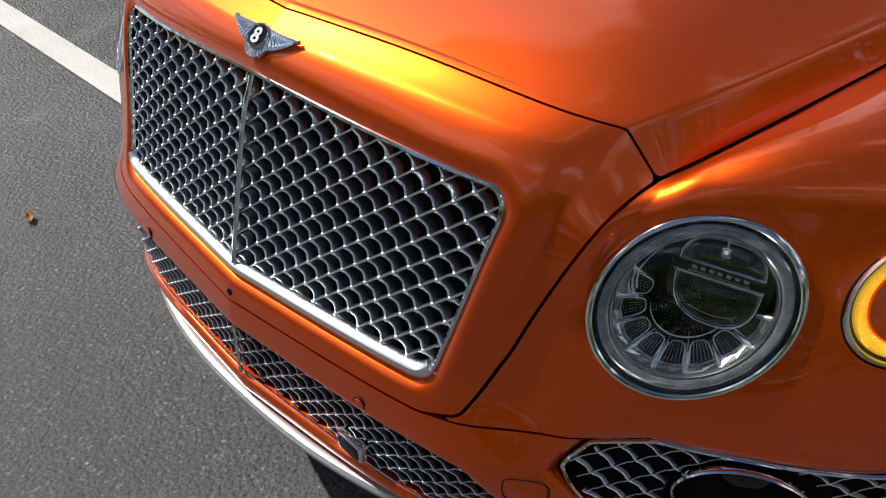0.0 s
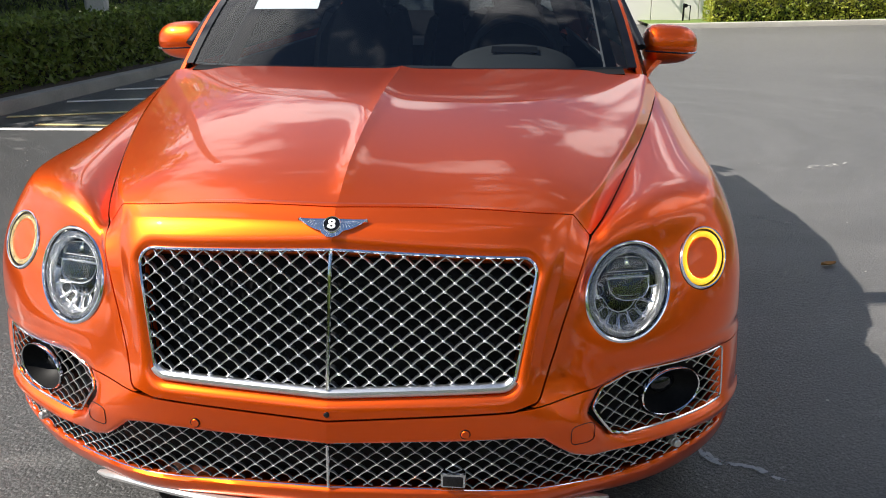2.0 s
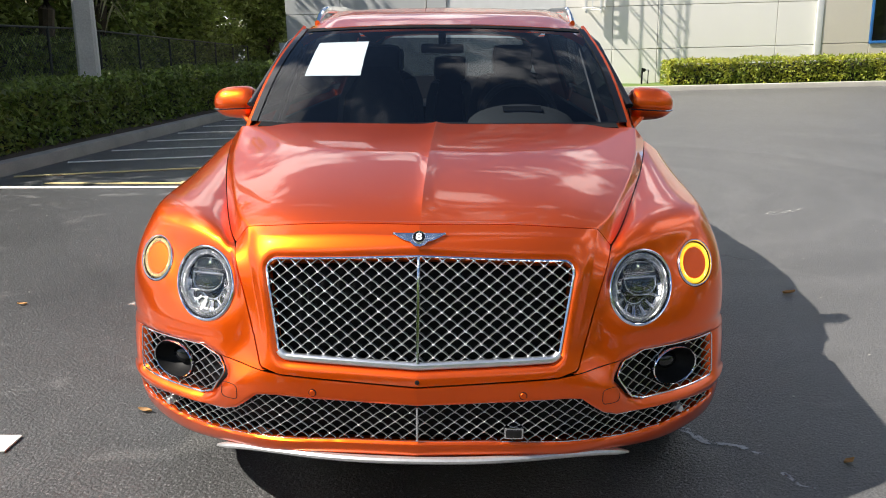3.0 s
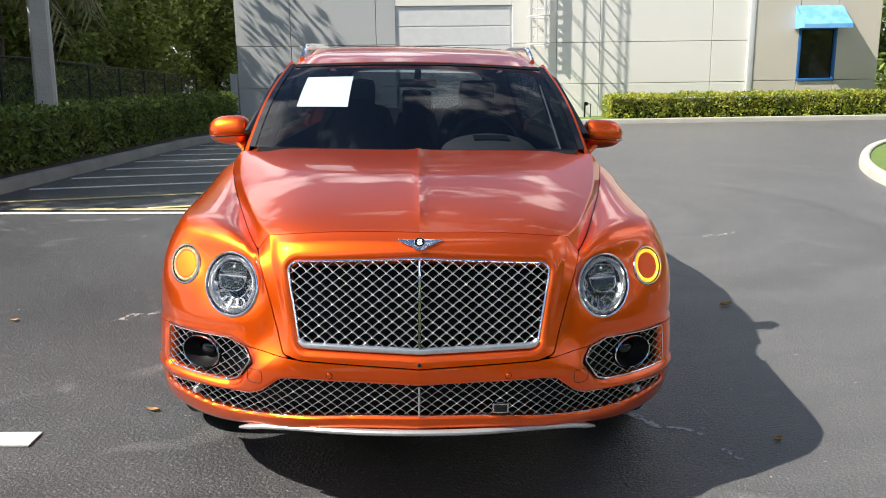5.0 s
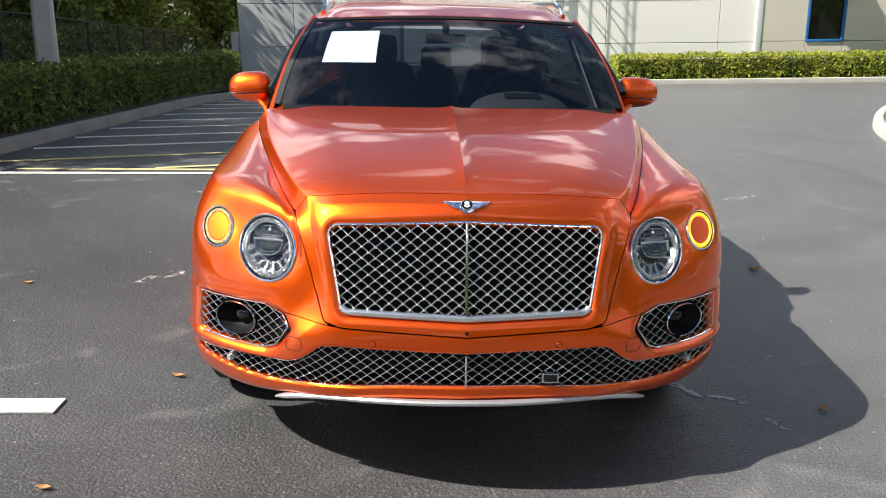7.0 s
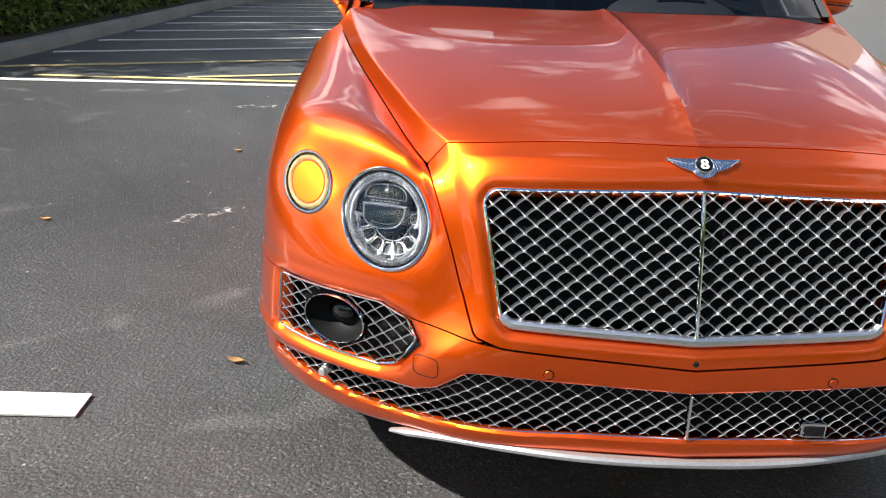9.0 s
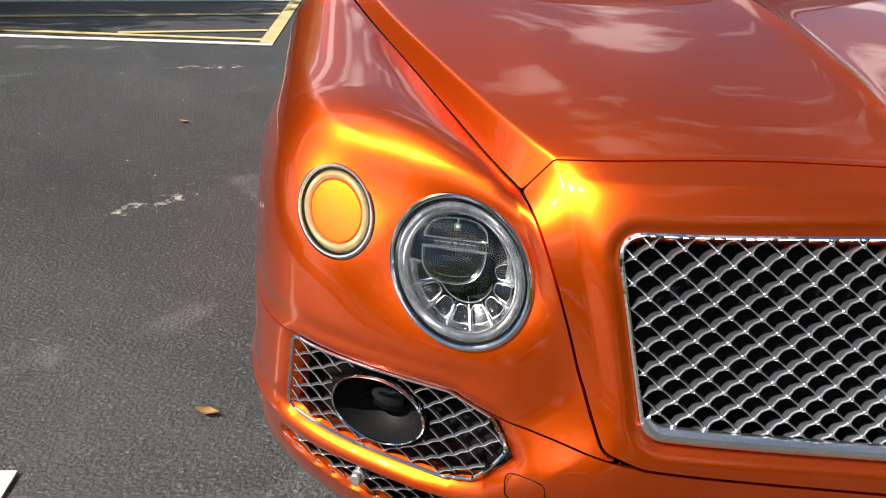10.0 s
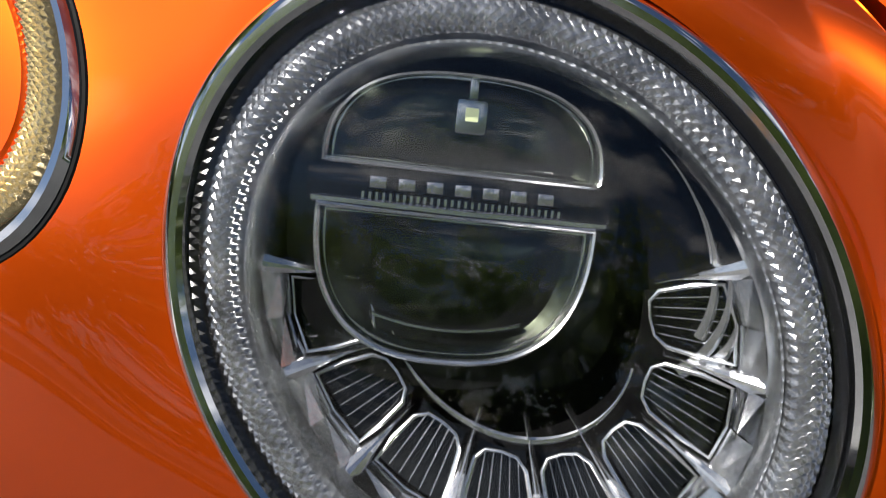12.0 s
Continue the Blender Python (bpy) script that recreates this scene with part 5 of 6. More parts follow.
# inside: panel, wheel, seats, glass mirror, sheet of paper
part("dashboard", Geo().slab([[(x, y, z - .05 * (x / .78) ** 2) for x in np.linspace(-.78, .78, 17)] for y, z in ((1.32, 1.075), (1.50, 1.095), (1.72, 1.09), (1.86, 1.05), (1.92, .92), (1.95, .60))][::-1], .03), LEATHER, car, "dark dashboard")
hump = [[(.38 + .26 * math.cos(a) * k, y, 1.045 + h * max(0, math.sin(a)) ** .8) for a in np.linspace(0, math.pi, 25)] for y, k, h in ((1.48, .62, .045), (1.56, .80, .066), (1.66, .94, .092), (1.76, 1.0, .112), (1.84, 1.0, .122), (1.88, .97, .118), (1.885, .9, .09))]
part("instrument_hood", Geo().slab(hump, .008), GREY_TRIM, car, "broad grey instrument hood")
part("display_slot", Geo().slab([[(x, y, z) for x in (.29, .38, .47)] for y, z in ((1.68, 1.148), (1.76, 1.164))][::-1], .004), DARK_PANE, car)
wheel_m = Matrix.Translation((.38, 2.00, 1.085)) @ Euler((radians(66), 0, 0)).to_matrix().to_4x4()
part("steering_wheel", Geo().tube([wheel_m @ Vector((.185 * math.cos(a), .185 * math.sin(a), 0)) for a in np.linspace(0, math.tau, 48, endpoint=False)], .017, 10, closed=True), GREY_TRIM, car, "dark grey leather steering wheel")
for a in (0, 180, 270):
    part("wheel_spoke", Geo().tube([wheel_m @ Vector((math.cos(radians(a)) * r, math.sin(radians(a)) * r, -.01)) for r in (.03, .18)], [.03, .015], 8, flat=.4), LEATHER, car)


def seat(x, y, w, tall):
    base = part("seat", Geo().box((x - w / 2, y, .62), (x + w / 2, y + .52, .80), .05), LEATHER, car, "dark leather seat")
    rows = [[(x + w / 2 * k * c, y + .48 + .16 * t + (.05 if abs(c) < .9 else .02), .78 + tall * t) for c in np.linspace(-1, 1, 9)] for t, k in ((0, 1), (.3, 1.04), (.7, .98), (.95, .80), (1, .6))]
    part("backrest", Geo().slab(rows, .12), LEATHER, base)
    part("headrest", Geo().box((x - .115, y + .60, .78 + tall - .01), (x + .115, y + .70, .78 + tall + .16), .045), LEATHER, base)


for x in (-.38, .38):
    seat(x, 2.05, .50, .50)
for x, wide, tall in ((-.44, .40, .48), (0, .34, .42), (.44, .40, .48)):
    seat(x, 3.05, wide, tall)
part("mirror_stem", Geo().box((-.018, 1.93, 1.44), (.018, 1.97, 1.50), .010), BLACK, car)
part("cabin_mirror", Geo().box((-.105, 1.955, 1.402), (.105, 1.985, 1.448), .014), GREY_TRIM, car, "dark cabin mirror behind the glass")
part("headliner", Geo().slab([[tuple(Vector(roof_point(s, t)) - Vector((0, 0, .036))) for s in np.linspace(-.99, .99, 15)] for t in np.linspace(.02, .95, 9)], .01), LEATHER, car, "dark headliner")
part("cabin_floor", Geo().box((-.84, 1.40, .34), (.84, 4.70, .40)), BLACK, car)
part("load_cover", Geo().box((-.75, 3.75, .98), (.75, 4.66, 1.01)), LEATHER, car)
paper = Geo().slab([[tuple(Vector(screen_point(-.790 + .335 * i / 6 - .035 * t + .02, t)) + Vector((0, .010, -.006))) for i in range(7)] for t in np.linspace(.42, .80, 7)], .001)
sheet = tagged(part("paper_sheet", paper, PAPER), "white paper sheet behind the windscreen glass", "paper")

# wheels
def wheel(x, y):
    m = Matrix.Translation((x, y, .375)) @ Euler((0, radians(90 if x > 0 else -90), 0)).to_matrix().to_4x4()
    w = part("wheel", Geo().lathe([(.262, -.12), (.30, -.137), (.345, -.137), (.370, -.115), (.375, -.06), (.375, .06), (.370, .115), (.345, .137), (.30, .137), (.262, .12)], 56, m), RUBBER, car, "black tyre on a silver rim")
    part("rim", Geo().lathe([(.268, .10), (.262, .115), (.250, .118), (.245, .09), (.245, -.1)], 48, m), SATIN, w)
    for k in range(10):
        a = math.tau * k / 10
        part("spoke", Geo().tube([m @ Vector((math.cos(a) * r, math.sin(a) * r, .07 + .03 * r / .25)) for r in (.04, .14, .248)], [.028, .020, .024], 8, flat=.5), SATIN, w)
    part("hub", Geo().lathe([(0, .085), (.045, .08), (.05, .06), (.05, 0)], 24, m), SATIN, w)


for x in (.845, -.845):
    for y in (.93, 3.92):
        wheel(x, y)
for s in (1, -1):
    liner = [[(s * x, ARCH_Y - .43 * math.cos(radians(a)), ARCH_Z + .43 * math.sin(radians(a))) for x in (.62, .80, .965)] for a in np.linspace(-14, 190, 20)]
    part("arch_liner", Geo().slab(liner if s > 0 else [r[::-1] for r in liner], .01), BLACK, car)

# ---- the place ----
def ground_height(x, y):
    """The lot rises gently towards the building's far side."""
    t = min(1.0, max(0.0, (y - 13.0) / 9.0))
    t = t * t * (3 - 2 * t)
    return t * max(-0.2, min(0.6, math.tan(radians(1.5)) * (x - 4.9)))


xs = sorted(set(list(np.linspace(-30, 40, 71)) + [-2500, -900, -300, -120, -60, 60, 120, 300, 900, 2500]))
ys = sorted(set(list(np.linspace(-20, 50, 71)) + [-2500, -900, -300, -120, -50, 80, 140, 300, 900, 2500]))
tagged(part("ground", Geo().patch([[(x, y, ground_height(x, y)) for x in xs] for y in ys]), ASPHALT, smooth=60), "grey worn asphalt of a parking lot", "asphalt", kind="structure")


def painted_line(a, b, width, material, label):
    a, b = Vector((*a, 0)), Vector((*b, 0))
    side = (b - a).normalized().cross(Vector((0, 0, 1))) * width / 2
    n = max(2, int((b - a).length / .5))
    rows = []
    for k in range(n + 1):
        p = a + (b - a) * k / n
        rows.append([p - side, p + side])
    rows = [[(q.x, q.y, ground_height(q.x, q.y) + .004) for q in r] for r in rows]
    g = Geo().slab(rows, .006)
    return tagged(part("painted_line", g, material), label, "road marking", group="painted lines", kind="structure")


painted_line((-1.548, .577), (-6.5, .577), .122, WHITE_LINE, "white painted stall line on asphalt")


def kerb_x(y):
    return -4.98 + .0614 * (y - 7.3)


painted_line((kerb_x(5.9) + .05, 5.90), (-1.60, 6.09), .10, WHITE_LINE, "white painted border of a hatched bay")
painted_line((-1.66, 6.15), (-1.66, 17.5), .12, YELLOW_LINE, "yellow painted edge of a hatched bay")
painted_line((-4.33, 6.20), (-1.72, 6.30), .085, YELLOW_LINE, "pale yellow painted line behind a white border line")
painted_line((-2.93, 6.34), (-1.72, 6.80), .085, YELLOW_LINE, "short yellow hatch line beside the bay border")
for k in range(0, 9):
    y0 = 7.47 + 1.08 * k
    xa = kerb_x(y0 - .8) + .12
    ya, yb = y0 + .39 * (xa + 2.7), y0 + .39 * (-1.72 + 2.7)
    painted_line((xa, ya), (-1.72, yb), .10, YELLOW_LINE if k < 1 else WHITE_LINE, "faded painted hatch line in the shade")


def kerb_run(points, width, height, material, label, inside=1, closed=False):
    """A rounded kerb stone along a line; the planted side lies to the left of the run."""
    p = [Vector((x, y, ground_height(x, y))) for x, y in points]
    rows = []
    for i, q in enumerate(p):
        a, b = p[i - 1] if (i or closed) else q, p[(i + 1) % len(p)] if (i < len(p) - 1 or closed) else q
        left = Vector((0, 0, 1)).cross((b - a).normalized()) * inside
        prof = [(0, -.05), (.004, height * .6), (.018, height * .92), (.05, height), (width * .85, height), (width, height * .9), (width, -.05)]
        rows.append([tuple(q + left * d + Vector((0, 0, h))) for d, h in prof])
    if closed:
        rows.append(rows[0])
    g = Geo().patch(rows if inside > 0 else [r[::-1] for r in rows])
    return tagged(part("kerb", g, material), label, "kerb", kind="structure")


random.seed(4)
y_marks = [-6 + 1.1 * k for k in range(27)]
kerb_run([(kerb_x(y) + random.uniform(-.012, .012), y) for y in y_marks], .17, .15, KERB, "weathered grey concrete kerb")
bed = [[(kerb_x(y) - d, y, h + random.uniform(-.01, .02)) for d, h in ((.16, .12), (.6, .16), (1.6, .18), (3, .1), (9, 0.05))] for y in y_marks]
tagged(part("planting_bed", Geo().patch([r[::-1] for r in bed]), SOIL), "dark mulch bed under the hedge", "mulch", kind="structure")


def leaves(spots, size, seed, flat=0.0, long=1.6):
    """Many small leaves, each a folded pointed blade."""
    rng = np.random.default_rng(seed)
    n = len(spots)
    d = rng.normal(size=(n, 3))
    d[:, 2] *= 1 - flat
    d /= np.linalg.norm(d, axis=1, keepdims=True)
    e = np.cross(d, rng.normal(size=(n, 3)))
    e /= np.linalg.norm(e, axis=1, keepdims=True)
    f = np.cross(d, e)
    s = size * rng.uniform(.6, 1.35, (n, 1))
    a, b = spots - d * s * long / 2, spots + d * s * long / 2
    l, r = spots + e * s * .42 + f * s * .12, spots - e * s * .42 + f * s * .12
    v = np.stack([a, l, b, r], 1).reshape(-1, 3)
    g = Geo()
    g.v = [tuple(p) for p in v]
    g.f = [q for k in range(n) for q in ((4 * k, 4 * k + 1, 4 * k + 2), (4 * k, 4 * k + 2, 4 * k + 3))]
    return g


def lumpy(x, y, z):
    return noise.noise(Vector((x * 1.3, y * 1.3, z * 1.3))) * .5 + noise.noise(Vector((x * 3.1, y * 3.1, z * 3.1))) * .3


def hedge(name, label, along, length, deep, tall, m, material, count, size, seed):
    """A clipped hedge: an added dark filler box for its shaded twiggy inside, and leaves over its lumpy faces, in its
    own frame (x along, y back).
    """
    ob = thing(name, label, "hedge", m)
    # added dark box that blocks the view through the leaves
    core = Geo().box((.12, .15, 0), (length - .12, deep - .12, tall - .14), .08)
    part("core", core, HEDGE_FILLER, ob)
    rng = np.random.default_rng(seed)
    spots = []
    while len(spots) < count:
        face = rng.random()
        x = rng.uniform(0, length)
        if face < .56:
            p = (x, 0, tall * rng.random() ** .8)
            n = (0, -1, 0)
        elif face < .92:
            p = (x, rng.uniform(0, deep), tall)
            n = (0, 0, 1)
        else:
            e = rng.random() < .5
            p = (0 if e else length, rng.uniform(0, deep), tall * rng.random())
            n = (-1 if e else 1, 0, 0)
        push = lumpy(*p) * .20 + rng.normal() * .035 - .02
        spots.append([p[k] + n[k] * push for k in range(3)])
    crown = part("leaves", leaves(np.array(spots), size, seed), material, ob, smooth=0)
    tagged(crown, kind="stuff")
    return ob


turn = math.degrees(math.atan2(.0614, 1))
hedge("hedge", "clipped dark green hedge behind a kerb", 0, 19.5, 1.25, .78, Matrix.Translation((kerb_x(-.4) - .40, -.4, .12)) @ pose(0, 0, 0, 0, 0, 90 - turn), LEAF, 30000, .056, 3)

hedge("shrub_border", "dark overgrown shrubs behind the fence", 0, 30, 1.6, 1.5, Matrix.Translation((-8.95, 4.0, 0)) @ pose(0, 0, 0, 0, 0, 90 + 2.4), LEAF_TREE, 16000, .11, 12)

# chain-link fence behind the hedge
fence = thing("chain_link_fence", "dark green chain-link fence under trees", "fence")
F0, F1 = Vector((-8.2, 7.0, 0)), Vector((-9.3, 33.0, 0))


def fence_top(t):
    return 1.74 - .72 * max(0, t - .35)


for k in range(11):
    t = k / 10
    p = F0.lerp(F1, t)
    part("post", Geo().tube([p, p + Vector((0, 0, fence_top(t) + .03))], .030, 8), FENCE, fence)
rail = [F0.lerp(F1, t) + Vector((0, 0, fence_top(t))) for t in np.linspace(0, 1, 21)]
part("top_rail", Geo().tube(rail, .022, 8), FENCE, fence)
net = Geo()
length = (F1 - F0).length
for sgn in (1, -1):
    for k in range(-20, int(length / .11) + 20):
        a0, a1 = k * .11, k * .11 + sgn * 1.7
        pts = []
        for a, z in ((a0, .02), (a1, 1.72)):
            pts.append((a, z))
        (aa, za), (ab, zb) = pts
        lo, hi = 0.0, 1.0
        if min(aa, ab) < 0 or max(aa, ab) > length:
            continue
        top = fence_top(max(aa, ab) / length)
        f = min(1, (top - za) / (zb - za))
        ab, zb = aa + (ab - aa) * f, za + (zb - za) * f
        p, q = F0.lerp(F1, aa / length), F0.lerp(F1, ab / length)
        net.tube([(p.x + .01 * sgn, p.y, za), (q.x + .01 * sgn, q.y, zb)], .0035, 3)
tagged(part("wire_net", net, FENCE, fence, smooth=0), kind="stuff")

# utility pole between hedge and fence
pole = thing("utility_pole", "square weathered concrete utility pole behind the hedge", "pole", pose(-5.97, 11.0, 0, 0, 0, 18))
pg = Geo()
rows = []
for z in (0, 2, 5, 9):
    w = .165 - .0065 * z
    c = w * .25
    ring = [(w, -w + c), (w, w - c), (w - c, w), (-w + c, w), (-w, w - c), (-w, -w + c), (-w + c, -w), (w - c, -w)]
    rows.append([(x, y, z) for x, y in ring] + [(ring[0][0], ring[0][1], z)])
pg.patch(rows)
part("shaft", pg, POLE, pole)
part("cap", Geo().box((-.11, -.11, 9), (.11, .11, 9.06), .02), POLE, pole)


def tree(x, y, tall, spread, seed, count=11000, leaf=.15, low=.12):
    """A tapered trunk with limbs, and a crown of leaves gathered in uneven clumps."""
    rng = np.random.default_rng(seed)
    ob = thing("tree", "dense dark green broadleaf tree at the edge of the lot", "tree", pose(x, y, 0), group="trees round the lot")
    trunk = Geo()
    bend = rng.normal(size=2) * .25
    path = [Vector((bend[0] * t * t, bend[1] * t * t, tall * .62 * t)) for t in np.linspace(0, 1, 8)]
    trunk.tube(path, [.20 * (1 - .72 * t) * tall / 7 for t in np.linspace(0, 1, 8)], 9)
    tips = []
    for k in range(11):
        t = rng.uniform(.22, .98)
        base = path[0].lerp(path[-1], t)
        a = k * 2.4 + rng.normal() * .3
        reach = spread * rng.uniform(.55, 1.0)
        tip = base + Vector((math.cos(a) * reach, math.sin(a) * reach, rng.uniform(.05, .45) * tall))
        mid = base.lerp(tip, .5) + Vector((0, 0, .15 * reach))
        trunk.tube([base, mid, tip], [.075 * tall / 7, .05 * tall / 7, .015], 6)
        tips += [mid, tip, tip]
    part("trunk", trunk, BARK, ob)
    centres = [Vector((rng.normal() * spread * .62, rng.normal() * spread * .62, tall * rng.uniform(low, 1.0))) for _ in range(46)] + tips
    spots = []
    per = count // len(centres) + 1
    for c in centres:
        r = spread * rng.uniform(.24, .5)
        q = rng.normal(size=(per, 3))
        q /= np.linalg.norm(q, axis=1, keepdims=True)
        spots.append(np.array(c) + q * r * rng.uniform(.45, 1.05, (per, 1)) * (1, 1, .75))
    spots = np.concatenate(spots)
    spots = spots[spots[:, 2] > .35]
    crown = part("crown", leaves(spots, leaf, seed, .3), LEAF_TREE, ob, smooth=0)
    tagged(crown, kind="stuff")
    return ob


def palm(x, y, tall, seed):
    """A palm: ringed trunk and drooping fronds with narrow leaflets."""
    rng = np.random.default_rng(seed)
    ob = thing("palm_tree", "palm with drooping pale fronds behind the fence", "palm", pose(x, y, 0))
    trunk = Geo().tube([(0.04 * math.sin(k), 0, tall * k / 14) for k in range(15)], [.17 + (.018 if k % 2 else 0) for k in range(15)], 10)
    part("trunk", trunk, BARK, ob)
    for k in range(30):
        a, lift = k * 2.39, rng.uniform(-.55, 1.1)
        reach = rng.uniform(1.9, 2.7)
        pts = []
        for t in np.linspace(0, 1, 12):
            r = reach * t * (1 - .12 * t)
            pts.append(Vector((math.cos(a) * r, math.sin(a) * r, tall + lift * r * .6 - (1.0 + .25 * rng.random()) * t * t * reach * .62)))
        g = Geo().tube(pts, [.022 * (1 - .8 * t) + .004 for t in np.linspace(0, 1, 12)], 5)
        for i in range(2, 12):
            d = (pts[i] - pts[i - 1]).normalized()
            side = d.cross(Vector((0, 0, 1))).normalized()
            for q in (0, .5):
                p = pts[i - 1].lerp(pts[i], q)
                for s in (1, -1):
                    tip = p + (side * s * .62 + d * .45 + Vector((0, 0, -.42 - .2 * rng.random()))) * (.62 + .25 * rng.random())
                    w = d * .036
                    k0 = len(g.v)
                    mid = p.lerp(tip, .5) + Vector((0, 0, .05))
                    g.v += [tuple(p - w), tuple(p + w), tuple(mid + w), tuple(mid - w), tuple(tip)]
                    g.f += [(k0, k0 + 1, k0 + 2, k0 + 3), (k0 + 3, k0 + 2, k0 + 4)]
        part("frond", g, FROND, ob, smooth=0)
    return ob


for i, (x, y, tall, spread) in enumerate([(-10.9, 7.8, 7.2, 1.9), (-12.0, 15.0, 8.2, 2.4), (-19, 22, 9, 3.4), (-20, 33, 10, 3.6), (-14.5, 38, 9.5, 3.4), (-18, 42, 10, 3.5), (-9.2, 41, 9.5, 3.2), (-7.0, 47, 10, 3.4), (-13, 48, 11, 3.8), (-12.4, 18.5, 7.0, 2.6), (-11.4, 23.5, 7.6, 2.6), (-12.6, 28.5, 8.0, 2.8), (-12.4, 34.0, 8.4, 2.7), (-15.0, 24.0, 8.5, 3.0), (-15.5, 31.0, 9.0, 3.2), (-16, 15, 8.5, 3.0), (-13.8, 14.0, 8.2, 2.8), (-17.5, 27, 9.5, 3.4), (-12.0, 44, 9.5, 3.4), (-12.4, 30.0, 6.5, 2.2), (-9.3, 37.0, 6.0, 2.2)]):
    tree(x, y, tall, spread, 20 + i, *((9000, .15, .22) if x > -12.7 and y < 24 else (15000, .15, .05)))
for i, (x, y, tall, spread) in enumerate([(-22, -15, 8, 3.6), (-15, -19, 9, 3.8), (-8, -21, 8.5, 3.8), (-1, -22, 9, 4.0), (6, -21, 8.5, 3.8), (13, -19, 9, 4.0), (20, -15, 9, 4.0), (25, -9, 9, 4.0), (28, -2, 9, 4.0), (30, 5, 9, 4.0), (27, 47, 9, 4.0), (31, 42, 9, 4.0), (27, 11, 9, 4.0), (25, 17, 8.5, 3.8), (29, 22, 9, 4.0)]):
    tree(x, y, tall, spread, 60 + i, 10000, .26, .03)
for i, (x, y) in enumerate([(-9.7, 7.5), (-9.9, 10.9), (-10.4, 13.6)]):
    tree(x, y, 7.6, 2.2, 90 + i, 5200, .16, .50)
palm(-9.9, 17.5, 4.4, 5)
palm(-10.6, 22.0, 4.9, 6)

# ---- the building ----
building = thing("building", "cream concrete warehouse with a roller door and blue awning", "building", pose(4.9, 25.6, 0, 0, -1.5, 0))
G = .010


def wall_panel(x0, x1, z0, z1, material, back=0.0):
    part("wall_panel", Geo().box((x0 + G, back, z0 + G), (x1 - G, back + .18, z1 - G), .008), material, building, smooth=0)


part("wall_core", Geo().box((-10.78, .10, -.6), (11.1, 9.0, 7.4)), WALL_TAN, building, "recessed panel joints and body of the building")
levels = [-.6, 1.22, 2.60, 5.0, 7.5]
for x0, x1, mat_ in ((-10.82, -8.98, WALL_GREY), (-8.98, -6.12, WALL_GREY), (-6.12, -5.46, WALL_GREY), (-1.54, -.02, WALL_PAINT), (-.02, 1.46, WALL_PAINT), (1.46, 5.31, WALL_PAINT), (5.31, 6.56, WALL_PAINT)):
    for z0, z1 in zip(levels, levels[1:]):
        wall_panel(x0, x1, z0, z1, mat_)
for z0, z1 in zip((3.84, 5.0), (5.0, 7.5)):
    wall_panel(-5.46, -1.54, z0, z1, WALL_PAINT)
wall_panel(-5.46, -1.54, -.6, 0.0, WALL_PAINT)
part("corner_pilaster", Geo().box((6.56, -.07, -.6), (6.76, .18, 7.5), .01), WHITE_METAL, building, "white corner strip")
for x0, x1, z0, z1 in ((6.76, 8.30, -.6, 1.24), (6.76, 8.30, 1.24, 7.5), (8.30, 9.60, -.6, 1.22), (8.30, 9.60, 3.0, 7.5), (9.60, 11.12, -.6, 1.24), (9.60, 11.12, 1.24, 7.5)):
    wall_panel(x0, x1, z0, z1, WALL_TAN, -.05)
part("service_box", Geo().box((-11.08, -.06, .15), (-10.86, .25, 1.72), .012), WALL_GREY, building, "grey metal service box at the corner")
part("parapet", Geo().box((-10.9, -.12, 7.45), (11.25, .3, 7.62), .02), WHITE_METAL, building)
door = part("roller_door", Geo().box((-5.46, .06, 0), (-1.54, .12, 3.84)), WHITE_METAL, building, "white sectional roller door")
for k in range(6):
    part("door_panel", Geo().box((-5.40, .035, .02 + .635 * k), (-1.60, .08, .635 * (k + 1) - .01), .012), WHITE_METAL, door, smooth=0)
window = part("window", Geo().box((8.36, .03, 1.30), (9.56, .05, 2.96)), DARK_PANE, building, "dark window in a blue frame")
for lo, hi in (((8.30, -.075, 1.22), (8.38, .05, 3.0)), ((9.54, -.075, 1.22), (9.62, .05, 3.0)), ((8.30, -.085, 1.21), (9.62, .05, 1.30)), ((8.30, -.075, 2.93), (9.62, .05, 3.0))):
    part("frame_bar", Geo().box(lo, hi, .01), BLUE_FRAME, window)
awning = part("awning", Geo().slab([[(8.16, -.06, 3.72), (9.72, -.06, 3.72)], [(8.12, -.78, 3.08), (9.76, -.78, 3.08)], [(8.12, -.80, 2.94), (9.76, -.80, 2.94)]], .015), BLUE, building, "sloping blue canvas awning")
for x in (8.13, 9.75):
    part("awning_end", Geo().slab([[(x, -.06, 3.71), (x, -.06, 2.95)], [(x, -.40, 3.40), (x, -.40, 2.95)], [(x, -.79, 3.06), (x, -.79, 2.95)]], .012), BLUE, awning)
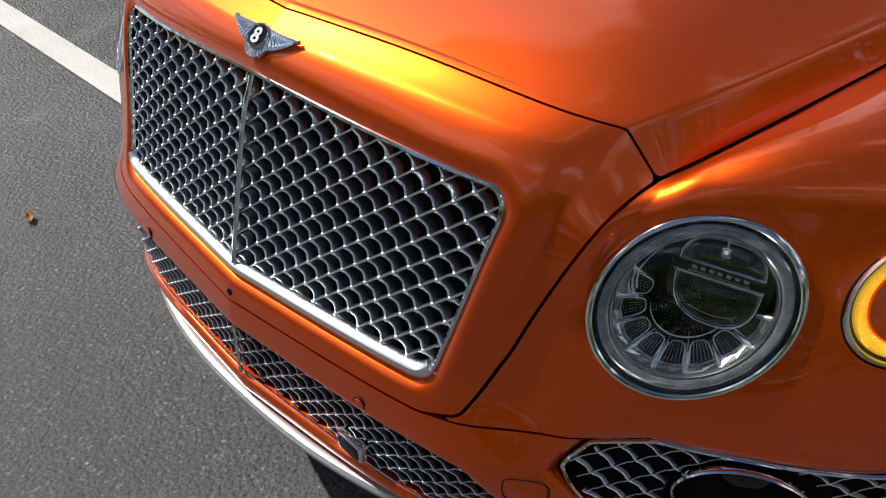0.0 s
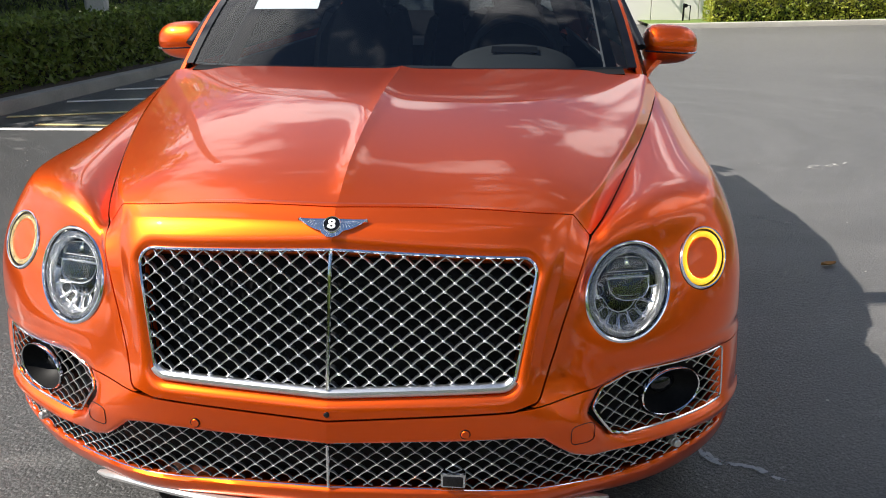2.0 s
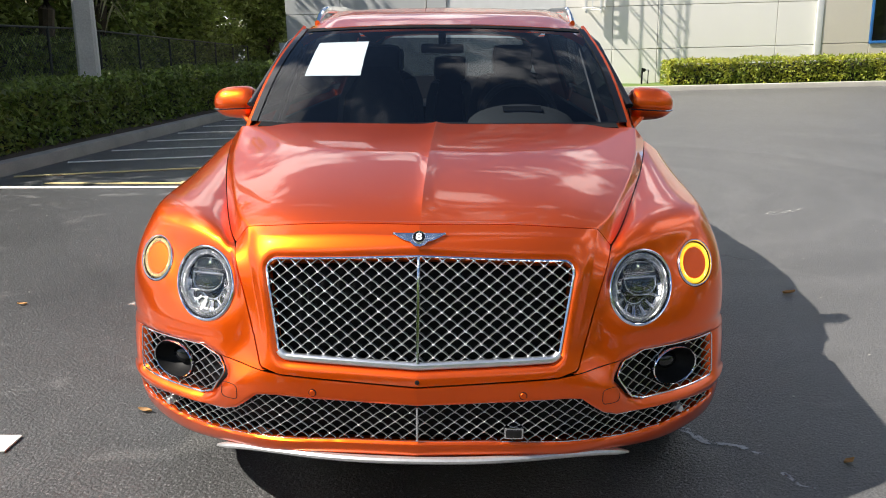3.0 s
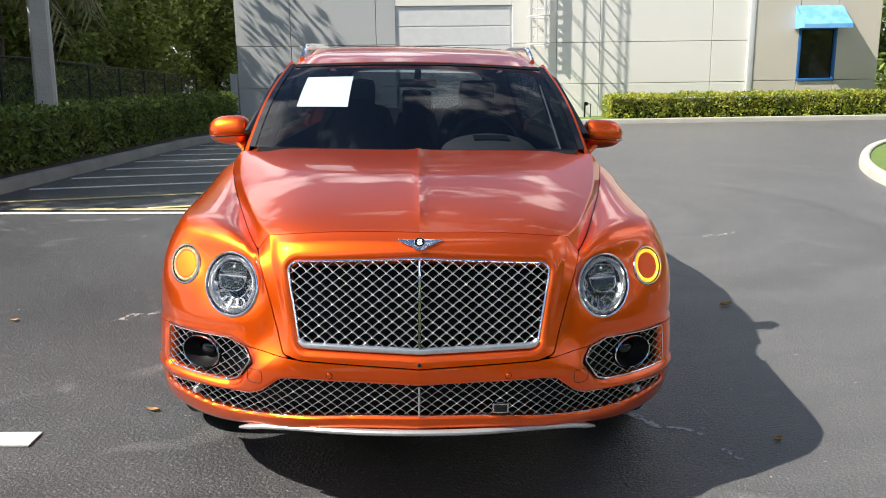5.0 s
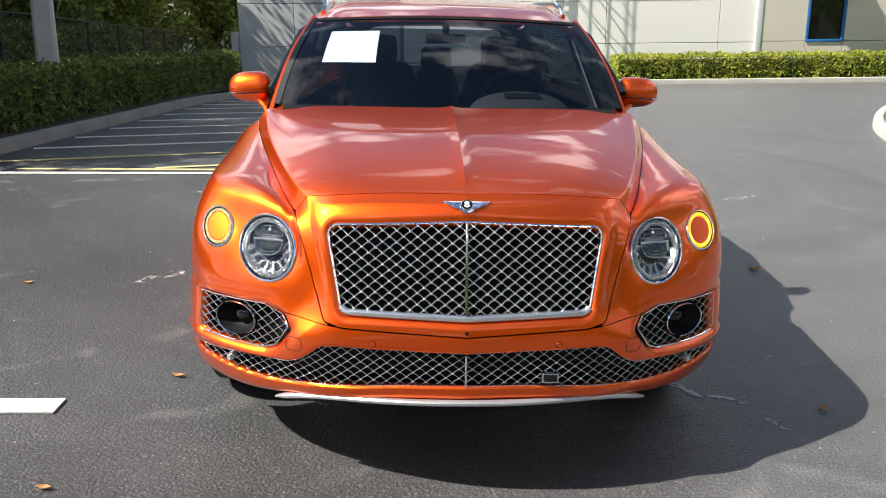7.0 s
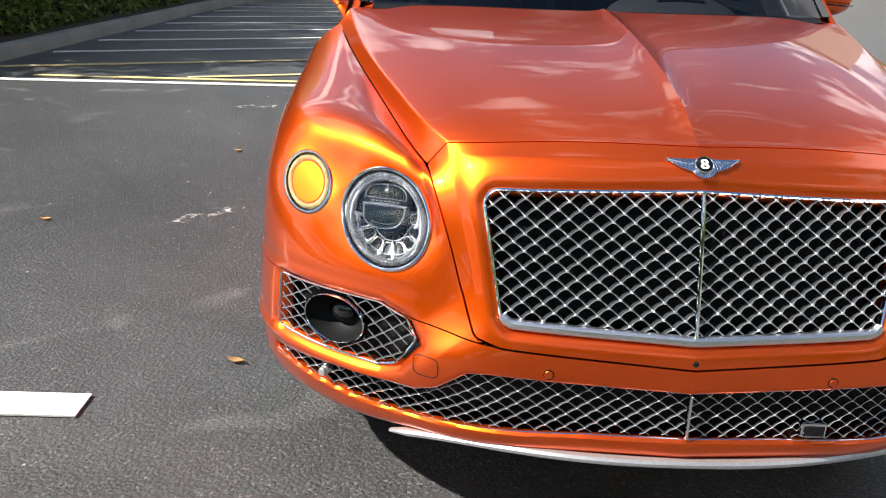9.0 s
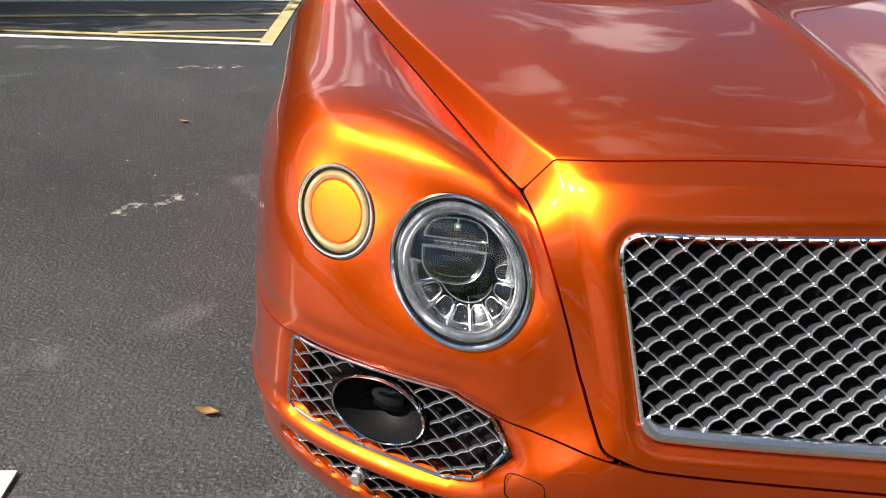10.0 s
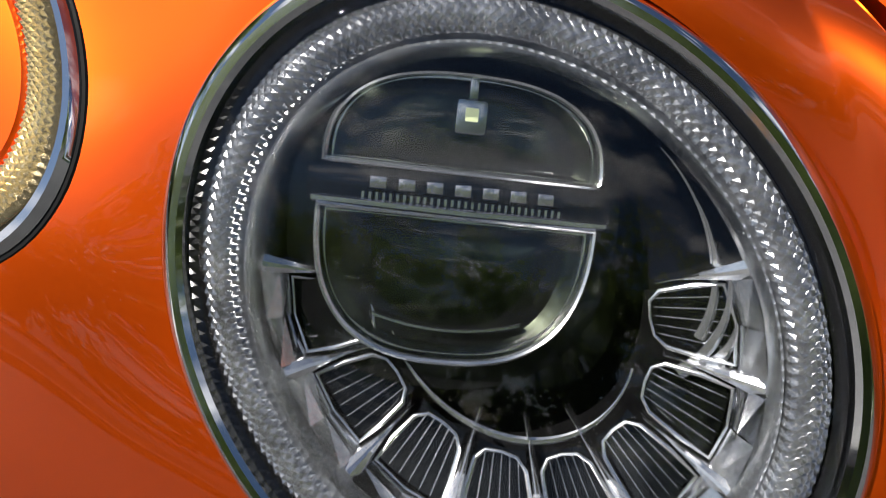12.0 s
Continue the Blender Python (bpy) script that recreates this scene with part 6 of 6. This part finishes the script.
# steel roof ladder with a cage, standing off the wall
ladder = thing("roof_ladder", "white steel caged ladder fixed to the wall", "ladder", pose(4.9, 25.6, 0, 0, -1.5, 0))
for x in (-.92, -.44):
    part("stile", Geo().box((x - .035, -.24, 2.40), (x + .035, -.17, 7.6), .01), WHITE_METAL, ladder)
for k in range(17):
    part("rung", Geo().tube([(-.92, -.205, 2.5 + .3 * k), (-.44, -.205, 2.5 + .3 * k)], .016, 6), WHITE_METAL, ladder)
for k in range(6):
    z = 2.55 + .9 * k
    part("cage_hoop", Geo().tube([(-.68 + .36 * math.cos(a), -.22 - .60 * math.sin(a), z) for a in np.linspace(0, math.pi, 14)], .022, 6), WHITE_METAL, ladder)
    for x in (-.92, -.44):
        part("bracket", Geo().box((x - .02, -.20, z), (x + .02, .02, z + .05)), WHITE_METAL, ladder)
for a in np.linspace(.5, math.pi - .5, 4):
    part("cage_bar", Geo().box((-.68 + .36 * math.cos(a) - .02, -.22 - .60 * math.sin(a) - .01, 2.5), (-.68 + .36 * math.cos(a) + .02, -.22 - .60 * math.sin(a) + .01, 7.5)), WHITE_METAL, ladder)
stand = thing("standpipe", "small dark standpipe beside the hedge", "pipe", pose(5.82, 25.3, ground_height(5.9, 25.3)))
part("riser", Geo().tube([(0, 0, -.05), (0, 0, .62)], .03, 8), BLACK, stand)
part("branch", Geo().tube([(0, 0, .55), (.20, 0, .55), (.20, 0, .05)], .022, 8), BLACK, stand)
part("meter", Geo().tube([(.05, -.05, .55), (.05, .05, .55)], .06, 10), BLACK, stand)

# planted strip before the building
strip_line = [(4.4 + 1.0 * k, 23.0) for k in range(28)]
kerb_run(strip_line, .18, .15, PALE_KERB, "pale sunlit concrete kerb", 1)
lawn = [[(x, y, ground_height(x, y) + .12 + .02 * math.sin(x * 3)) for x in np.linspace(4.45, 31, 40)] for y in (23.17, 23.7, 24.6, 25.7)]
tagged(part("lawn_strip", Geo().patch(lawn), GRASS), "mown grass strip beside the building", "grass", kind="structure")
hedge("hedge", "sunlit yellow-green variegated hedge along the building", 0, 13.6, 1.0, .84, Matrix.Translation((6.35, 23.75, .06)) @ pose(0, 0, 0, 0, -1.5, 0), LEAF_YELLOW, 17000, .060, 9)
tagged(part("wall_far", Geo().box((16, 62, -.5), (90, 62.4, 5)), WALL_TAN), "distant low building wall", "wall", kind="structure")

# round island with grass
ISLAND = [(6.55, 8.1), (6.75, 8.95), (7.15, 10.05), (7.75, 11.35), (8.7, 13.0), (9.9, 14.8), (11.6, 16.6), (14, 18.0), (18, 18.6), (22, 17), (23, 12), (21, 7), (15, 5), (9, 5.2), (7, 6.4)]
path = resample(ISLAND, .6)
path = [tuple(np.mean([path[(i + k) % len(path)] for k in (-1, 0, 1)], axis=0)) for i in range(len(path))]
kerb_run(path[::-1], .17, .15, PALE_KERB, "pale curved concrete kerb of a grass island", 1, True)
cx, cy = np.mean(path, axis=0)
rows = [[(cx + (x - cx) * k, cy + (y - cy) * k, .11 + .10 * (1 - k)) for x, y in path + path[:1]] for k in (.992, .9, .5, .02)]
tagged(part("island_lawn", Geo().patch(rows), GRASS), "mown grass on a traffic island", "grass", kind="structure")

# fallen leaves and grit on the asphalt
random.seed(11)
for k, (x, y, s) in enumerate([(-1.167, .868, .035), (2.051, 2.571, .05), (-1.805, 3.616, .035), (-1.35, -.02, .03), (-2.4, 2.2, .03), (1.5, .55, .03), (-1.0, 2.9, .03), (.35, -.6, .03)]):
    rows = [[((i - 3) * s * .3, math.sin(j * math.pi / 4 - math.pi / 2) * s * .45 * (1 - abs(i - 3) / 3.2), .006 + .12 * s * abs(j - 2) + .10 * s * ((i - 3) / 3) ** 2) for j in range(5)] for i in range(7)]
    leaf = part("fallen_leaf", Geo().slab(rows, .0015), DRY_LEAF)
    leaf.matrix_world = pose(x, y, 0, 0, 0, random.uniform(0, 360))
    tagged(leaf, "small dry brown leaf lying on asphalt", "leaf", group="fallen leaves")
rng = np.random.default_rng(8)
grit = Geo()
for _ in range(420):
    x, y = rng.uniform(-4, 5), rng.uniform(-1.8, 10)
    if -1 < x < 1 and -.1 < y < 5:
        continue
    s = rng.uniform(.0012, .0032) * (1 + .04 * max(0, y))
    grit.box((x - s * rng.uniform(.6, 2), y - s, 0), (x + s, y + s, s))
tagged(part("grit", grit, surface("pale_grit", (0.5, 0.48, 0.43), 0.9, island=0.4), smooth=0), "pale grit scattered over the asphalt", "grit", kind="stuff")

# a pale spilt trickle beside the front wheel
SPILL = ragged(surface("dried_spill", (0.60, 0.61, 0.64), 0.6, second=(0.42, 0.43, 0.46), scale=30), 30.0, 0.40)
for run, wide in (([(.93, .83), (.984, .776), (1.022, .69), (1.08, .672), (1.144, .66), (1.19, .61), (1.235, .59)], .055), ([(1.235, .47), (1.252, .43), (1.262, .385), (1.31, .368)], .026)):
    q = [Vector(p) for p in resample(run, .012, False)]
    rows = []
    for i, p in enumerate(q):
        ahead = (q[min(i + 1, len(q) - 1)] - q[max(i - 1, 0)]).normalized()
        w = wide * (1 - .72 * i / len(q)) * (.75 + .35 * math.sin(i * .9) * math.cos(i * .37))
        rows.append([(p.x - ahead.y * w * c, p.y + ahead.x * w * c, .0045) for c in (-.5, 0, .5)])
    tagged(part("stain", Geo().patch(rows), SPILL), "pale dried trickle spilt on shaded asphalt", "stain", group="asphalt stains")

# dried pale stains and scuffs on the asphalt
STAIN = ragged(surface("dried_pale_stain", (0.52, 0.51, 0.48), 0.9, second=(0.40, 0.39, 0.37), scale=20))
for x, y, a, b, angle in ((-1.66, 2.36, .22, .07, 50), (-1.97, 5.10, .30, .08, 20), (-2.5, 1.5, .16, .05, 70), (2.0, 3.4, .20, .06, -20), (2.9, 5.0, .26, .06, 35), (1.7, -.6, .12, .04, 0)):
    disc = Geo().patch([[(a * k * math.cos(w) * (1 + .15 * math.sin(3 * w + x)), b * k * math.sin(w) * (1 + .2 * math.sin(2 * w + y)), 0) for w in np.linspace(0, math.tau, 25)] for k in (.02, .5, 1)])
    stain = part("stain", disc, STAIN)
    stain.matrix_world = pose(x, y, .004, 0, 0, angle)
    tagged(stain, "pale dried scuff stain on the asphalt", "stain", group="asphalt stains")
